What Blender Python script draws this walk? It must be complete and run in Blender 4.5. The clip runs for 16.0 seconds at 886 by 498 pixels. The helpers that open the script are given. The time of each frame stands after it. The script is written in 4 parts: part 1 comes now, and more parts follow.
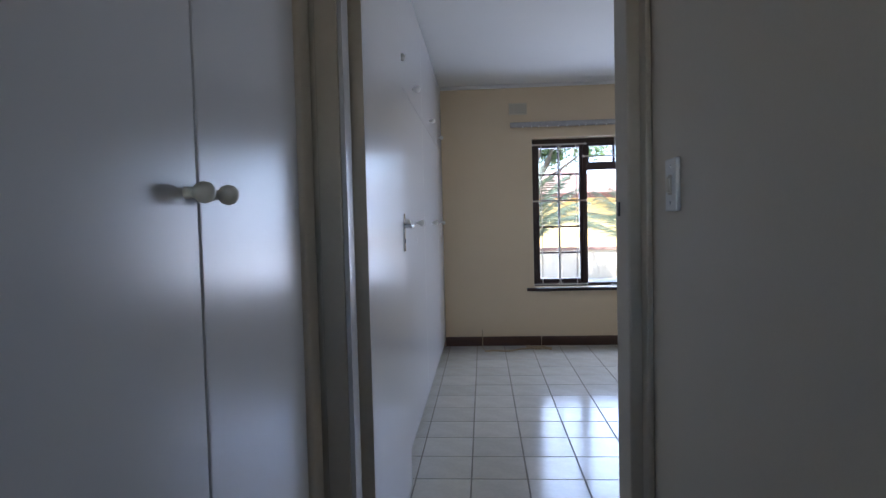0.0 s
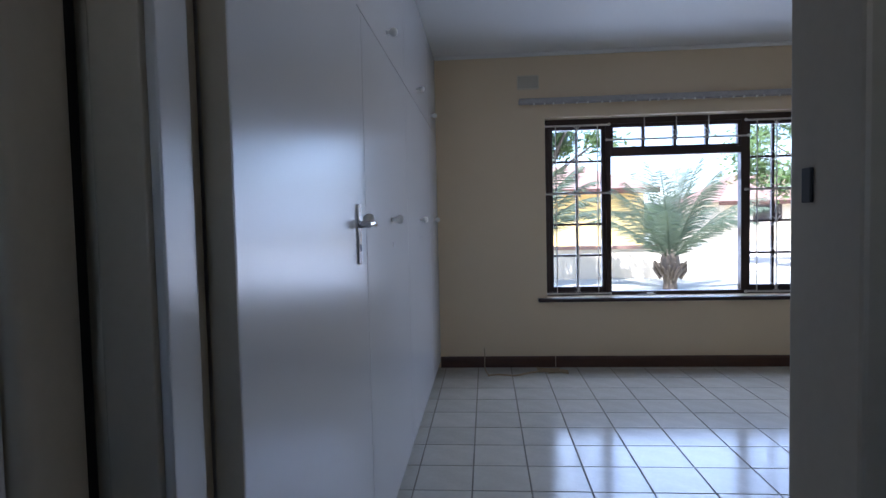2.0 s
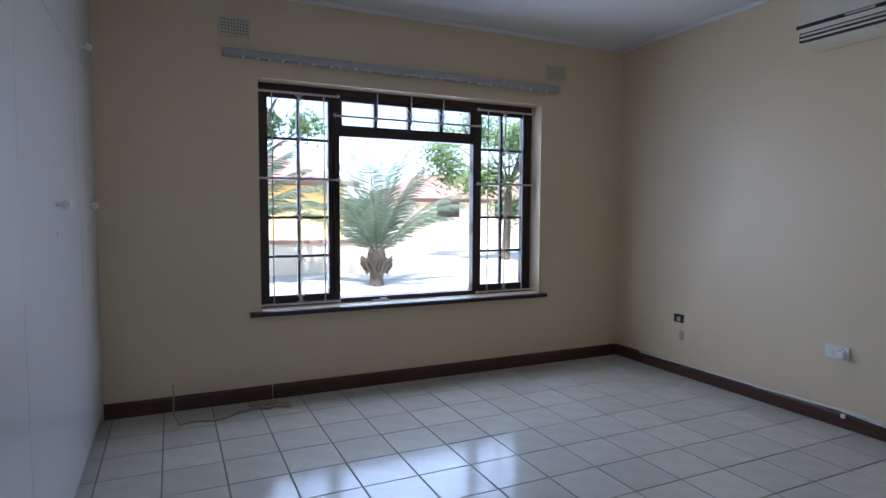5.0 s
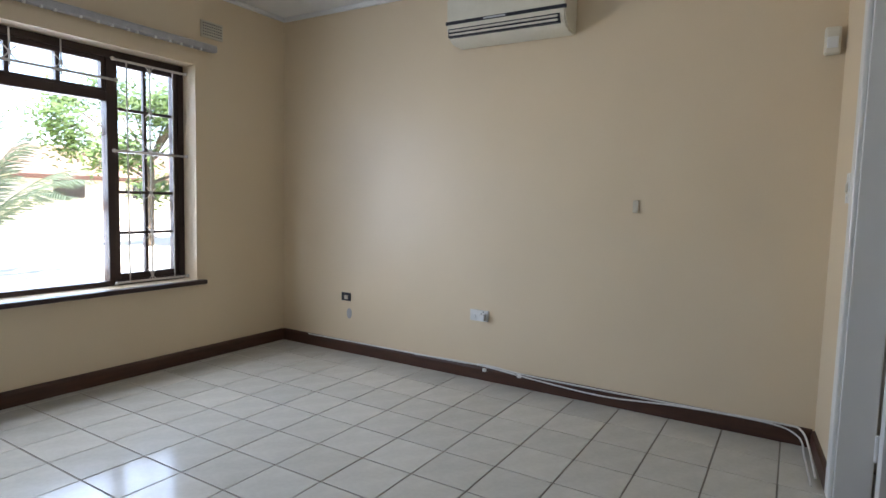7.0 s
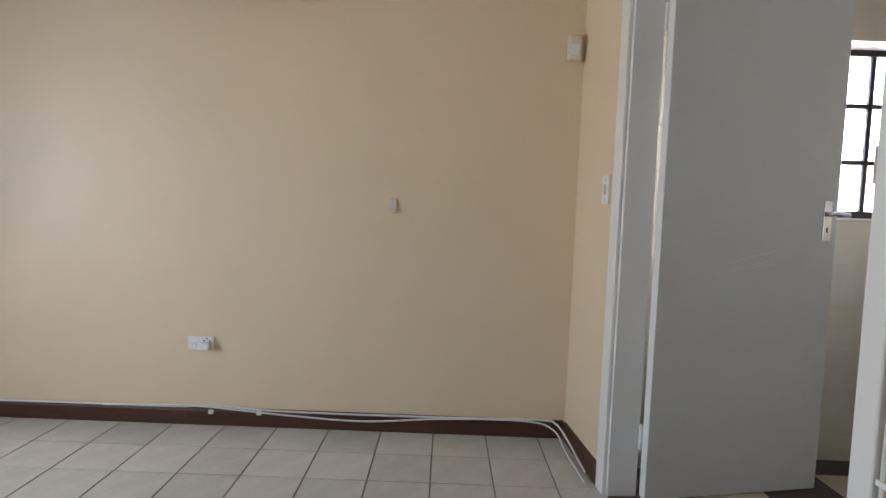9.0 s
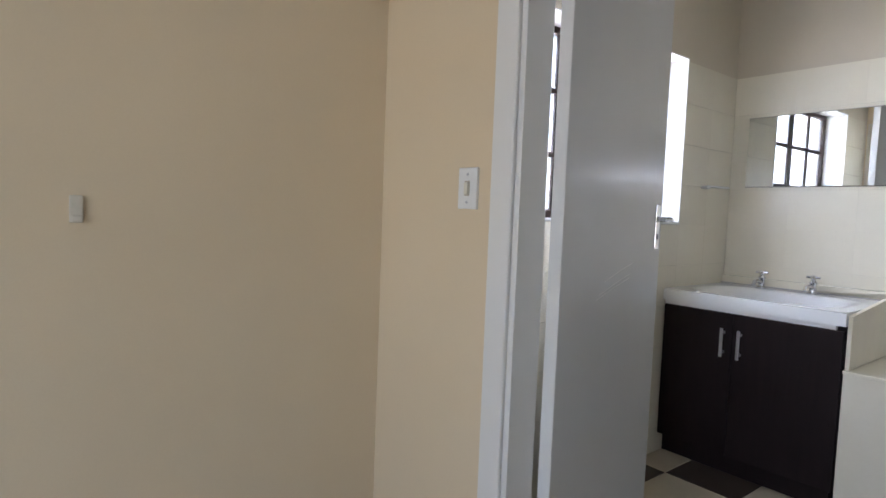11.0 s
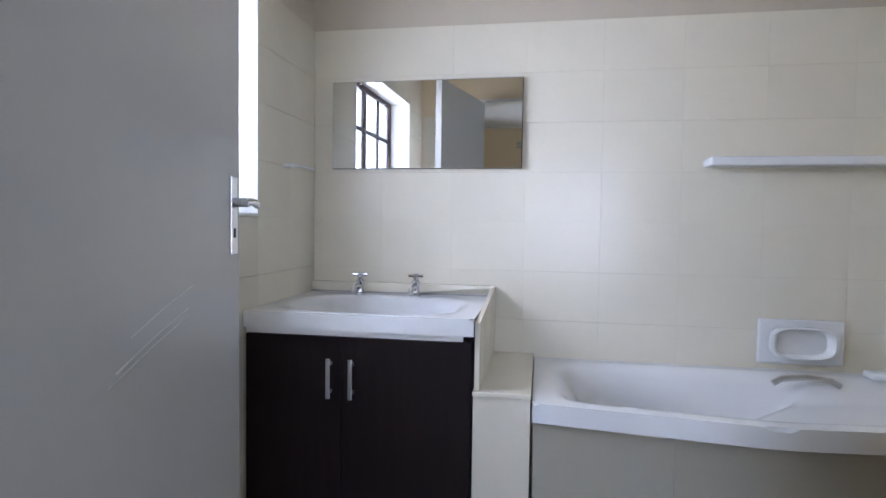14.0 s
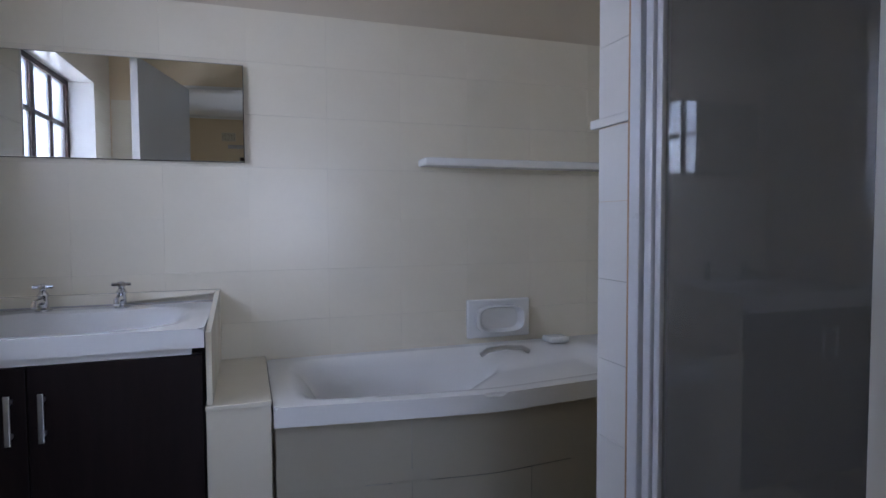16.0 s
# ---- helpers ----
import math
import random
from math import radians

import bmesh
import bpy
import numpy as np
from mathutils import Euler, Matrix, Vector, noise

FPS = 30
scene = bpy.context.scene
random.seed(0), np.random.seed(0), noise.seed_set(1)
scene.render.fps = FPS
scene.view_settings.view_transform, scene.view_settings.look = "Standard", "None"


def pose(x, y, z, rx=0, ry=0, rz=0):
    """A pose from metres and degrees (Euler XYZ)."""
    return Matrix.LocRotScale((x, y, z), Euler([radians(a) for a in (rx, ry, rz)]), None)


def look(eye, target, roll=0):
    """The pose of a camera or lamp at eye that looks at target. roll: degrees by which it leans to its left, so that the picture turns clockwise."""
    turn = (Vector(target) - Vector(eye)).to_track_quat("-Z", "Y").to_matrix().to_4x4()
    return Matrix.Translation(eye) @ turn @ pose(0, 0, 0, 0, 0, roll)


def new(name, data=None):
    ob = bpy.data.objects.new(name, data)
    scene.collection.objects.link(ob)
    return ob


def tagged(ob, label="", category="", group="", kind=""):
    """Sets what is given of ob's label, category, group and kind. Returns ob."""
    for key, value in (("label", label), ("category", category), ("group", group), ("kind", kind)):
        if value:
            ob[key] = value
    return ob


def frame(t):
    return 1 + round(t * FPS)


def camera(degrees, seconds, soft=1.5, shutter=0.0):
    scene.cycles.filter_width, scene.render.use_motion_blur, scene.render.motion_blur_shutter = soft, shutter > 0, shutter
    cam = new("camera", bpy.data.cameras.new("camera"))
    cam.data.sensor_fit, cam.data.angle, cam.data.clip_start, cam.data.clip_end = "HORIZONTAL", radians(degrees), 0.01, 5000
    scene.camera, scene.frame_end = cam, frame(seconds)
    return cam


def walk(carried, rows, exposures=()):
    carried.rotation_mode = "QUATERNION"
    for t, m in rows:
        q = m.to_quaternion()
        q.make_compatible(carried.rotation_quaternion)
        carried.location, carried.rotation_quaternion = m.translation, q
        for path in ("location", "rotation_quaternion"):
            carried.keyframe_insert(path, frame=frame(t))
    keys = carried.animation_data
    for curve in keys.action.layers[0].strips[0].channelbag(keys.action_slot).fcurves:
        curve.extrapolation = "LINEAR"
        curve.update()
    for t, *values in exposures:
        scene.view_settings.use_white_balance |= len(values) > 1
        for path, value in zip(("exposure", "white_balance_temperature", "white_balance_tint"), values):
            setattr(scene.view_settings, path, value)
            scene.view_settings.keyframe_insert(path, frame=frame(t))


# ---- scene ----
cam = camera(75.0, 16.0)
PATH = [
    (0, (0.084, 0.606, 1.191), (-0.056, 2.599, 1.104), -1.4),
    (0.5, (0.077, 0.784, 1.199), (-0.057, 2.778, 1.112), -1.4),
    (1, (0.078, 1.022, 1.185), (-0.055, 3.016, 1.097), -1.8),
    (1.5, (0.1, 1.269, 1.186), (-0.044, 3.262, 1.098), -1.8),
    (2, (0.089, 1.541, 1.188), (-0.062, 3.533, 1.092), -1.3),
    (2.5, (0.063, 1.841, 1.196), (-0.062, 3.835, 1.094), -1.1),
    (3, (0.08, 2.119, 1.208), (0.003, 4.115, 1.104), -1.0),
    (3.2, (0.073, 2.205, 1.208), (0.034, 4.202, 1.1), -0.7),
    (5.3, (0.068, 2.507, 1.17), (1.054, 4.242, 1.036), 0.5),
    (5.5, (0.089, 2.523, 1.157), (1.152, 4.211, 1.021), 0.7),
    (6, (0.113, 2.628, 1.152), (1.397, 4.154, 0.993), 1.0),
    (6.5, (0.132, 2.723, 1.143), (1.663, 4.0, 0.975), 1.3),
    (7, (0.167, 2.734, 1.136), (1.869, 3.77, 0.969), 1.5),
    (7.5, (0.106, 2.827, 1.122), (1.959, 3.563, 0.967), 1.8),
    (8, (0.151, 2.906, 1.122), (2.077, 3.423, 0.972), 1.7),
    (8.2, (0.221, 2.926, 1.119), (2.166, 3.37, 0.972), 1.6),
    (10.3, (1.382, 3.709, 1.149), (3.202, 2.89, 1.009), 2.7),
    (10.5, (1.528, 3.682, 1.152), (3.298, 2.763, 1.009), 2.4),
    (11, (1.724, 3.664, 1.158), (3.283, 2.417, 1.029), 2.2),
    (11.5, (1.912, 3.514, 1.143), (3.27, 2.05, 1.029), 1.8),
    (12, (2.005, 3.332, 1.145), (3.253, 1.772, 1.044), 1.3),
    (12.5, (2.119, 3.165, 1.142), (3.202, 1.487, 1.037), 1.2),
    (13, (2.204, 3.036, 1.143), (3.043, 1.224, 1.038), 1.1),
    (13.5, (2.252, 2.909, 1.116), (2.843, 1.0, 1.031), 1.1),
    (14, (2.272, 2.823, 1.118), (2.606, 0.853, 1.035), 0.8),
    (14.5, (2.291, 2.806, 1.123), (2.347, 0.808, 1.04), 0.4),
    (15, (2.308, 2.803, 1.125), (2.107, 0.814, 1.038), 0.2),
    (15.5, (2.329, 2.8, 1.127), (1.893, 0.851, 1.034), -0.1),
    (16, (2.351, 2.799, 1.122), (1.709, 0.907, 1.028), -0.3),
]
EXPOSURE = [(0.0, 2.35, 5500, 20), (1.0, 2.35, 5500, 20), (2.0, 1.85, 5250, 20), (3.2, 1.65, 5250, 21), (5.5, 2.0, 5450, 17), (6.5, 2.4, 5800, 16), (8.2, 2.8, 6500, 18), (10.3, 2.5, 6400, 18),
            (11.4, 2.85, 6200, 18), (12.5, 3.5, 6050, 18), (13.0, 3.5, 5950, 18), (13.6, 3.0, 5850, 20), (14.5, 2.4, 5750, 21), (15.3, 2.0, 5700, 22), (16.0, 1.7, 5700, 22)]
walk(cam, [(t, look(eye, target, roll)) for t, eye, target, roll in PATH], EXPOSURE)

# ---- world and sun ----
SUN_ELEV, SUN_AZ = radians(58), radians(205)
world = bpy.data.worlds.new("sky")
scene.world = world
world.use_nodes = True
wn = world.node_tree
sky = wn.nodes.new("ShaderNodeTexSky")
sky.sky_type = "NISHITA"
sky.sun_disc = False
sky.sun_elevation, sky.sun_rotation = SUN_ELEV, SUN_AZ
wn.links.new(sky.outputs[0], wn.nodes["Background"].inputs[0])
wn.nodes["Background"].inputs[1].default_value = 0.15
sun = new("sun", bpy.data.lights.new("sun", "SUN"))
sun.data.energy, sun.data.angle, sun.data.color = 5.0, radians(0.6), (1.0, 0.95, 0.87)
sun.matrix_world = look((0, 0, 20), (-math.sin(SUN_AZ) * math.cos(SUN_ELEV) * 10, -math.cos(SUN_AZ) * math.cos(SUN_ELEV) * 10, 20 - math.sin(SUN_ELEV) * 10))


def sky_lamp(name, m, w, h, watts, tint=(0.70, 0.83, 1.0)):
    """Sky light coming in through an opening."""
    lamp = new(name, bpy.data.lights.new(name, "AREA"))
    lamp.data.shape, lamp.data.size, lamp.data.size_y = "RECTANGLE", w, h
    lamp.data.energy, lamp.data.color = watts, tint
    lamp.matrix_world = m


for zl in (0.82, 1.28, 1.74):
    sky_lamp("window_sky_light", look((1.59, 6.48, zl), (1.59, 5.4, zl - 0.42)), 2.0, 0.42, 3.9, (0.74, 0.85, 1.0))
for zl in (1.30, 1.55, 1.80):
    sky_lamp("bath_window_sky_light", look((3.47, 1.49, zl), (2.4, 1.46, zl - 0.36)), 1.02, 0.24, 1.3, (0.76, 0.86, 1.0))
# Added fill lamp, stands in for unseen light from the house behind.
sky_lamp("passage_fill_light", look((0.06, -0.91, 1.7), (0.06, 0.5, 1.6)), 0.7, 0.78, 0.15)


# ---- materials ----
def mat(name, c1, c2=None, rough=0.5, metal=0.0, scale=6.0, fine=90.0, bump=0.05, spread=0.35, per=0.0, coat=0.0, streak=None, spec=0.5):
    """Two-scale procedural surface: broad stains between c1 and c2, fine grain in colour, gloss and relief."""
    m = bpy.data.materials.new(name)
    m.use_nodes = True
    t = m.node_tree
    n, l = t.nodes, t.links
    b = n["Principled BSDF"]
    c2 = c2 or tuple(v * 0.88 for v in c1)
    co = n.new("ShaderNodeTexCoord")
    mp = n.new("ShaderNodeMapping")
    if streak:
        mp.inputs["Scale"].default_value = streak
    l.new(co.outputs["Object"], mp.inputs[0])
    big, small = n.new("ShaderNodeTexNoise"), n.new("ShaderNodeTexNoise")
    big.inputs["Scale"].default_value, big.inputs["Detail"].default_value = scale, 5
    small.inputs["Scale"].default_value, small.inputs["Detail"].default_value = fine, 3
    l.new(mp.outputs[0], big.inputs[0])
    l.new(mp.outputs[0], small.inputs[0])
    mix = n.new("ShaderNodeMath")
    mix.operation = "MULTIPLY_ADD"
    l.new(small.outputs[0], mix.inputs[0])
    mix.inputs[1].default_value = 0.3
    low = n.new("ShaderNodeMath")
    low.operation = "MULTIPLY"
    low.inputs[1].default_value = 0.7
    l.new(big.outputs[0], low.inputs[0])
    l.new(low.outputs[0], mix.inputs[2])
    ramp = n.new("ShaderNodeValToRGB")
    ramp.color_ramp.elements[0].position, ramp.color_ramp.elements[1].position = 0.5 - 0.6 * spread, 0.5 + 0.6 * spread
    ramp.color_ramp.elements[0].color, ramp.color_ramp.elements[1].color = (*c2, 1), (*c1, 1)
    l.new(mix.outputs[0], ramp.inputs[0])
    last = ramp.outputs[0]
    if per:
        info, hsv = n.new("ShaderNodeObjectInfo"), n.new("ShaderNodeHueSaturation")
        mr = n.new("ShaderNodeMapRange")
        mr.inputs[3].default_value, mr.inputs[4].default_value = 1 - per, 1 + per
        l.new(info.outputs["Random"], mr.inputs[0])
        l.new(mr.outputs[0], hsv.inputs["Value"])
        l.new(last, hsv.inputs["Color"])
        last = hsv.outputs[0]
    l.new(last, b.inputs["Base Color"])
    rr = n.new("ShaderNodeMapRange")
    rr.inputs[3].default_value, rr.inputs[4].default_value = max(0.02, rough - 0.08), min(1, rough + 0.1)
    l.new(big.outputs[0], rr.inputs[0])
    if bump:
        l.new(rr.outputs[0], b.inputs["Roughness"])
    else:
        b.inputs["Roughness"].default_value = rough
    b.inputs["Metallic"].default_value = metal
    b.inputs["Specular IOR Level"].default_value = spec
    b.inputs["Coat Weight"].default_value = coat
    if bump:
        bp = n.new("ShaderNodeBump")
        bp.inputs["Strength"].default_value, bp.inputs["Distance"].default_value = bump, 0.01
        l.new(mix.outputs[0], bp.inputs["Height"])
        l.new(bp.outputs[0], b.inputs["Normal"])
    return m


def glass(name, tint, gloss_rough=0.0, ior=1.45):
    """Thin pane: clear or tinted see-through with Fresnel gloss."""
    m = bpy.data.materials.new(name)
    m.use_nodes = True
    n, l = m.node_tree.nodes, m.node_tree.links
    tr, gl, mx, fr = n.new("ShaderNodeBsdfTransparent"), n.new("ShaderNodeBsdfGlossy"), n.new("ShaderNodeMixShader"), n.new("ShaderNodeFresnel")
    tr.inputs[0].default_value = (*tint, 1)
    gl.inputs["Roughness"].default_value = gloss_rough
    fr.inputs[0].default_value = ior
    l.new(fr.outputs[0], mx.inputs[0])
    l.new(tr.outputs[0], mx.inputs[1])
    l.new(gl.outputs[0], mx.inputs[2])
    l.new(mx.outputs[0], n["Material Output"].inputs[0])
    return m


def leaf_mat(name, c1, c2):
    m = mat(name, c1, c2, rough=0.55, scale=3, bump=0.0, per=0.2)
    n, l = m.node_tree.nodes, m.node_tree.links
    ts, ad = n.new("ShaderNodeBsdfTranslucent"), n.new("ShaderNodeMixShader")
    ts.inputs[0].default_value = (c1[0] * 1.3, c1[1] * 1.3, c1[2], 1)
    ad.inputs[0].default_value = 0.3
    l.new(n["Principled BSDF"].outputs[0], ad.inputs[1])
    l.new(ts.outputs[0], ad.inputs[2])
    l.new(ad.outputs[0], n["Material Output"].inputs[0])
    return m


M_WALL = mat("cream_paint", (0.76, 0.62, 0.42), (0.70, 0.56, 0.37), rough=0.42, scale=1.6, fine=160, bump=0.06, spread=0.5)
M_BPAINT = mat("bathroom_paint", (0.60, 0.53, 0.41), (0.55, 0.48, 0.37), rough=0.5, scale=1.6, fine=160, bump=0.05, spread=0.5)
M_PASS = mat("passage_paint", (0.70, 0.63, 0.50), (0.64, 0.57, 0.45), rough=0.45, scale=1.6, fine=160, bump=0.06, spread=0.5)
M_CEIL = mat("ceiling_paint", (0.82, 0.81, 0.78), (0.76, 0.75, 0.72), rough=0.75, scale=1.2, fine=120, bump=0.05, spread=0.5)
M_TILE = mat("floor_tile_glaze", (0.62, 0.60, 0.52), (0.50, 0.48, 0.41), rough=0.15, scale=9, fine=60, bump=0.03, per=0.06, spread=0.4)
M_GROUT = mat("floor_grout", (0.26, 0.235, 0.19), (0.17, 0.15, 0.12), rough=0.85, scale=9, bump=0.2)
M_SKIRT = mat("dark_wood", (0.085, 0.034, 0.018), (0.045, 0.018, 0.010), rough=0.38, scale=5, fine=70, bump=0.05, streak=(1, 1, 6))
M_FRAMEWOOD = mat("window_wood", (0.045, 0.020, 0.014), (0.025, 0.012, 0.009), rough=0.4, scale=6, fine=80, bump=0.08)
M_DOOR = mat("grey_white_satin", (0.65, 0.64, 0.62), (0.645, 0.635, 0.615), rough=0.24, scale=1.5, fine=110, bump=0.0, spread=0.45, spec=0.32)
M_TRIM = mat("gloss_white_enamel", (0.76, 0.74, 0.69), (0.753, 0.733, 0.683), rough=0.28, scale=3, fine=60, bump=0.0, spread=0.5)
M_DULLTRIM = mat("aged_cream_enamel", (0.55, 0.49, 0.38), (0.47, 0.41, 0.31), rough=0.4, scale=3, fine=60, bump=0.05)
# Near-black colour that stands in for shade in joints and holes.
M_GAP = mat("shadow_gap", (0.03, 0.028, 0.025), rough=0.9, bump=0)
M_CHROME = mat("chrome", (0.72, 0.73, 0.75), (0.6, 0.6, 0.62), rough=0.12, metal=1.0, scale=20, bump=0.01)
M_STEEL = mat("brushed_steel", (0.6, 0.6, 0.6), (0.5, 0.5, 0.5), rough=0.3, metal=1.0, scale=20, bump=0.02)
M_PLASTIC = mat("white_plastic", (0.80, 0.79, 0.75), (0.74, 0.73, 0.68), rough=0.35, scale=10, bump=0.01)
M_IVORY = mat("ivory_plastic", (0.74, 0.69, 0.56), (0.66, 0.61, 0.48), rough=0.35, scale=10, bump=0.01)
M_BLACK = mat("black_plastic", (0.02, 0.02, 0.025), (0.015, 0.015, 0.018), rough=0.45, scale=20, bump=0.02)
M_BAR = mat("white_burglar_bar", (0.68, 0.64, 0.58), (0.55, 0.50, 0.44), rough=0.4, scale=25, bump=0.05)
M_ROPE = mat("cream_cord", (0.44, 0.34, 0.21), (0.34, 0.26, 0.16), rough=0.8, scale=40, fine=300, bump=0.3)
M_CABLE = mat("white_cable", (0.75, 0.73, 0.68), (0.65, 0.62, 0.56), rough=0.45, scale=30, bump=0.02)
M_PELMET = mat("dusty_rail", (0.50, 0.48, 0.47), (0.38, 0.36, 0.35), rough=0.7, scale=22, fine=140, bump=0.3)
M_VENT = mat("vent_clay", (0.66, 0.60, 0.48), (0.58, 0.52, 0.40), rough=0.6, scale=15, bump=0.1)
M_GLASS = glass("window_glass", (0.96, 0.97, 0.97))
M_SHOWER = glass("smoked_shower_glass", (0.50, 0.48, 0.45), 0.012, 1.75)
_n, _l = M_SHOWER.node_tree.nodes, M_SHOWER.node_tree.links
_d, _m = _n.new("ShaderNodeBsdfDiffuse"), _n.new("ShaderNodeMixShader")
_d.inputs[0].default_value = (0.40, 0.38, 0.34, 1)
_m.inputs[0].default_value = 0.26
_src = _n["Material Output"].inputs[0].links[0].from_socket
_l.new(_src, _m.inputs[1])
_l.new(_d.outputs[0], _m.inputs[2])
_l.new(_m.outputs[0], _n["Material Output"].inputs[0])
M_FROST = bpy.data.materials.new("reeded_glass")
M_FROST.use_nodes = True
_n, _l = M_FROST.node_tree.nodes, M_FROST.node_tree.links
_n["Principled BSDF"].inputs["Transmission Weight"].default_value = 1
_n["Principled BSDF"].inputs["Roughness"].default_value = 0.35
_n["Principled BSDF"].inputs["Base Color"].default_value = (0.95, 0.97, 1, 1)
_w, _c, _b = _n.new("ShaderNodeTexWave"), _n.new("ShaderNodeTexCoord"), _n.new("ShaderNodeBump")
_w.bands_direction = "Z"
_w.inputs["Scale"].default_value = 30
_b.inputs["Strength"].default_value = 0.5
_l.new(_c.outputs["Object"], _w.inputs[0])
_l.new(_w.outputs["Fac"], _b.inputs["Height"])
_l.new(_b.outputs[0], _n["Principled BSDF"].inputs["Normal"])
M_MIRROR = bpy.data.materials.new("mirror_silver")
M_MIRROR.use_nodes = True
M_MIRROR.node_tree.nodes["Principled BSDF"].inputs["Metallic"].default_value = 1
M_MIRROR.node_tree.nodes["Principled BSDF"].inputs["Roughness"].default_value = 0.01
M_MIRROR.node_tree.nodes["Principled BSDF"].inputs["Base Color"].default_value = (0.80, 0.82, 0.80, 1)
M_BTILE = mat("bath_tile_glaze", (0.80, 0.745, 0.61), (0.76, 0.705, 0.57), rough=0.22, scale=5, fine=60, bump=0.02, per=0.015)
M_BGROUT = mat("bath_grout", (0.77, 0.715, 0.58), (0.73, 0.675, 0.54), rough=0.8, bump=0.1)
M_STILE = mat("shower_tile_glaze", (0.80, 0.79, 0.76), (0.76, 0.75, 0.72), rough=0.06, scale=5, fine=50, bump=0.0, per=0.015)
M_CERAMIC = mat("white_acrylic", (0.84, 0.84, 0.82), (0.80, 0.80, 0.78), rough=0.16, scale=3, bump=0.01)
M_WENGE = mat("wenge_melamine", (0.016, 0.009, 0.009), (0.009, 0.005, 0.005), rough=0.45, scale=6, fine=60, bump=0.06, streak=(6, 6, 0.6), spec=0.2)
M_CHECK_D = mat("dark_brown_tile", (0.085, 0.060, 0.045), (0.06, 0.042, 0.032), rough=0.35, scale=8, bump=0.05, per=0.1)
M_CHECK_L = mat("cream_tile", (0.58, 0.50, 0.36), (0.50, 0.43, 0.30), rough=0.35, scale=8, bump=0.05, per=0.05)
M_SEAL = mat("aged_sealant", (0.50, 0.33, 0.20), (0.42, 0.27, 0.16), rough=0.6, scale=20, bump=0.05)
M_ALU = mat("white_aluminium", (0.74, 0.75, 0.78), (0.68, 0.69, 0.72), rough=0.3, scale=8, bump=0.02)
M_GROUND = mat("dry_lawn", (0.36, 0.36, 0.26), (0.46, 0.43, 0.35), rough=0.95, scale=1.2, fine=40, bump=0.4)
M_GWALL = mat("cream_plaster_outside", (0.70, 0.60, 0.44), (0.62, 0.52, 0.37), rough=0.85, scale=1.2, fine=30, bump=0.15)
M_YELLOW = mat("yellow_plaster", (0.62, 0.47, 0.18), (0.55, 0.41, 0.15), rough=0.85, scale=1.0, fine=30, bump=0.15)
M_ROOF = mat("roof_tile", (0.30, 0.17, 0.12), (0.22, 0.13, 0.10), rough=0.85, scale=3, fine=30, bump=0.4)
M_BRICK = mat("parapet_brick", (0.33, 0.24, 0.19), (0.26, 0.19, 0.15), rough=0.9, scale=8, bump=0.3, per=0.15)
M_TRUNK = mat("palm_trunk", (0.16, 0.12, 0.08), (0.09, 0.07, 0.05), rough=0.95, scale=14, bump=0.6)
M_FROND = leaf_mat("palm_frond", (0.13, 0.165, 0.11), (0.075, 0.10, 0.06))
M_LEAF = leaf_mat("tree_leaf", (0.11, 0.17, 0.045), (0.06, 0.10, 0.025))


# ---- building helpers ----
def bm_box(x0, x1, y0, y1, z0, z1, bev=0.0, bm=None, seg=2):
    own = bmesh.new()
    bmesh.ops.create_cube(own, size=1, matrix=Matrix.Translation(((x0 + x1) / 2, (y0 + y1) / 2, (z0 + z1) / 2)) @ Matrix.Diagonal((abs(x1 - x0), abs(y1 - y0), abs(z1 - z0), 1)))
    if bev:
        bmesh.ops.bevel(own, geom=own.edges[:], offset=bev, segments=seg, affect="EDGES", profile=0.6)
    return join(bm, own)


def join(bm, own):
    if bm is None:
        return own
    tmp = bpy.data.meshes.new("tmp")
    own.to_mesh(tmp)
    own.free()
    bm.from_mesh(tmp)
    bpy.data.meshes.remove(tmp)
    return bm


def bm_cyl(p, q, r0, r1=None, seg=12, bm=None):
    p, q = Vector(p), Vector(q)
    own = bmesh.new()
    d = q - p
    bmesh.ops.create_cone(own, cap_ends=True, segments=seg, radius1=r0, radius2=r0 if r1 is None else r1, depth=d.length,
                          matrix=Matrix.Translation((p + q) / 2) @ d.to_track_quat("Z", "Y").to_matrix().to_4x4())
    return join(bm, own)


def bm_lathe(profile, seg=20, m=None, bm=None):
    """Turned shape from (radius, height) pairs round z."""
    own = bmesh.new()
    rings = [[own.verts.new((r * math.cos(a * math.tau / seg), r * math.sin(a * math.tau / seg), h)) for a in range(seg)] for r, h in profile]
    for a, b in zip(rings, rings[1:]):
        for i in range(seg):
            own.faces.new((a[i], a[(i + 1) % seg], b[(i + 1) % seg], b[i]))
    own.faces.new(rings[-1])
    own.faces.new(rings[0][::-1])
    if m:
        own.transform(m)
    return join(bm, own)


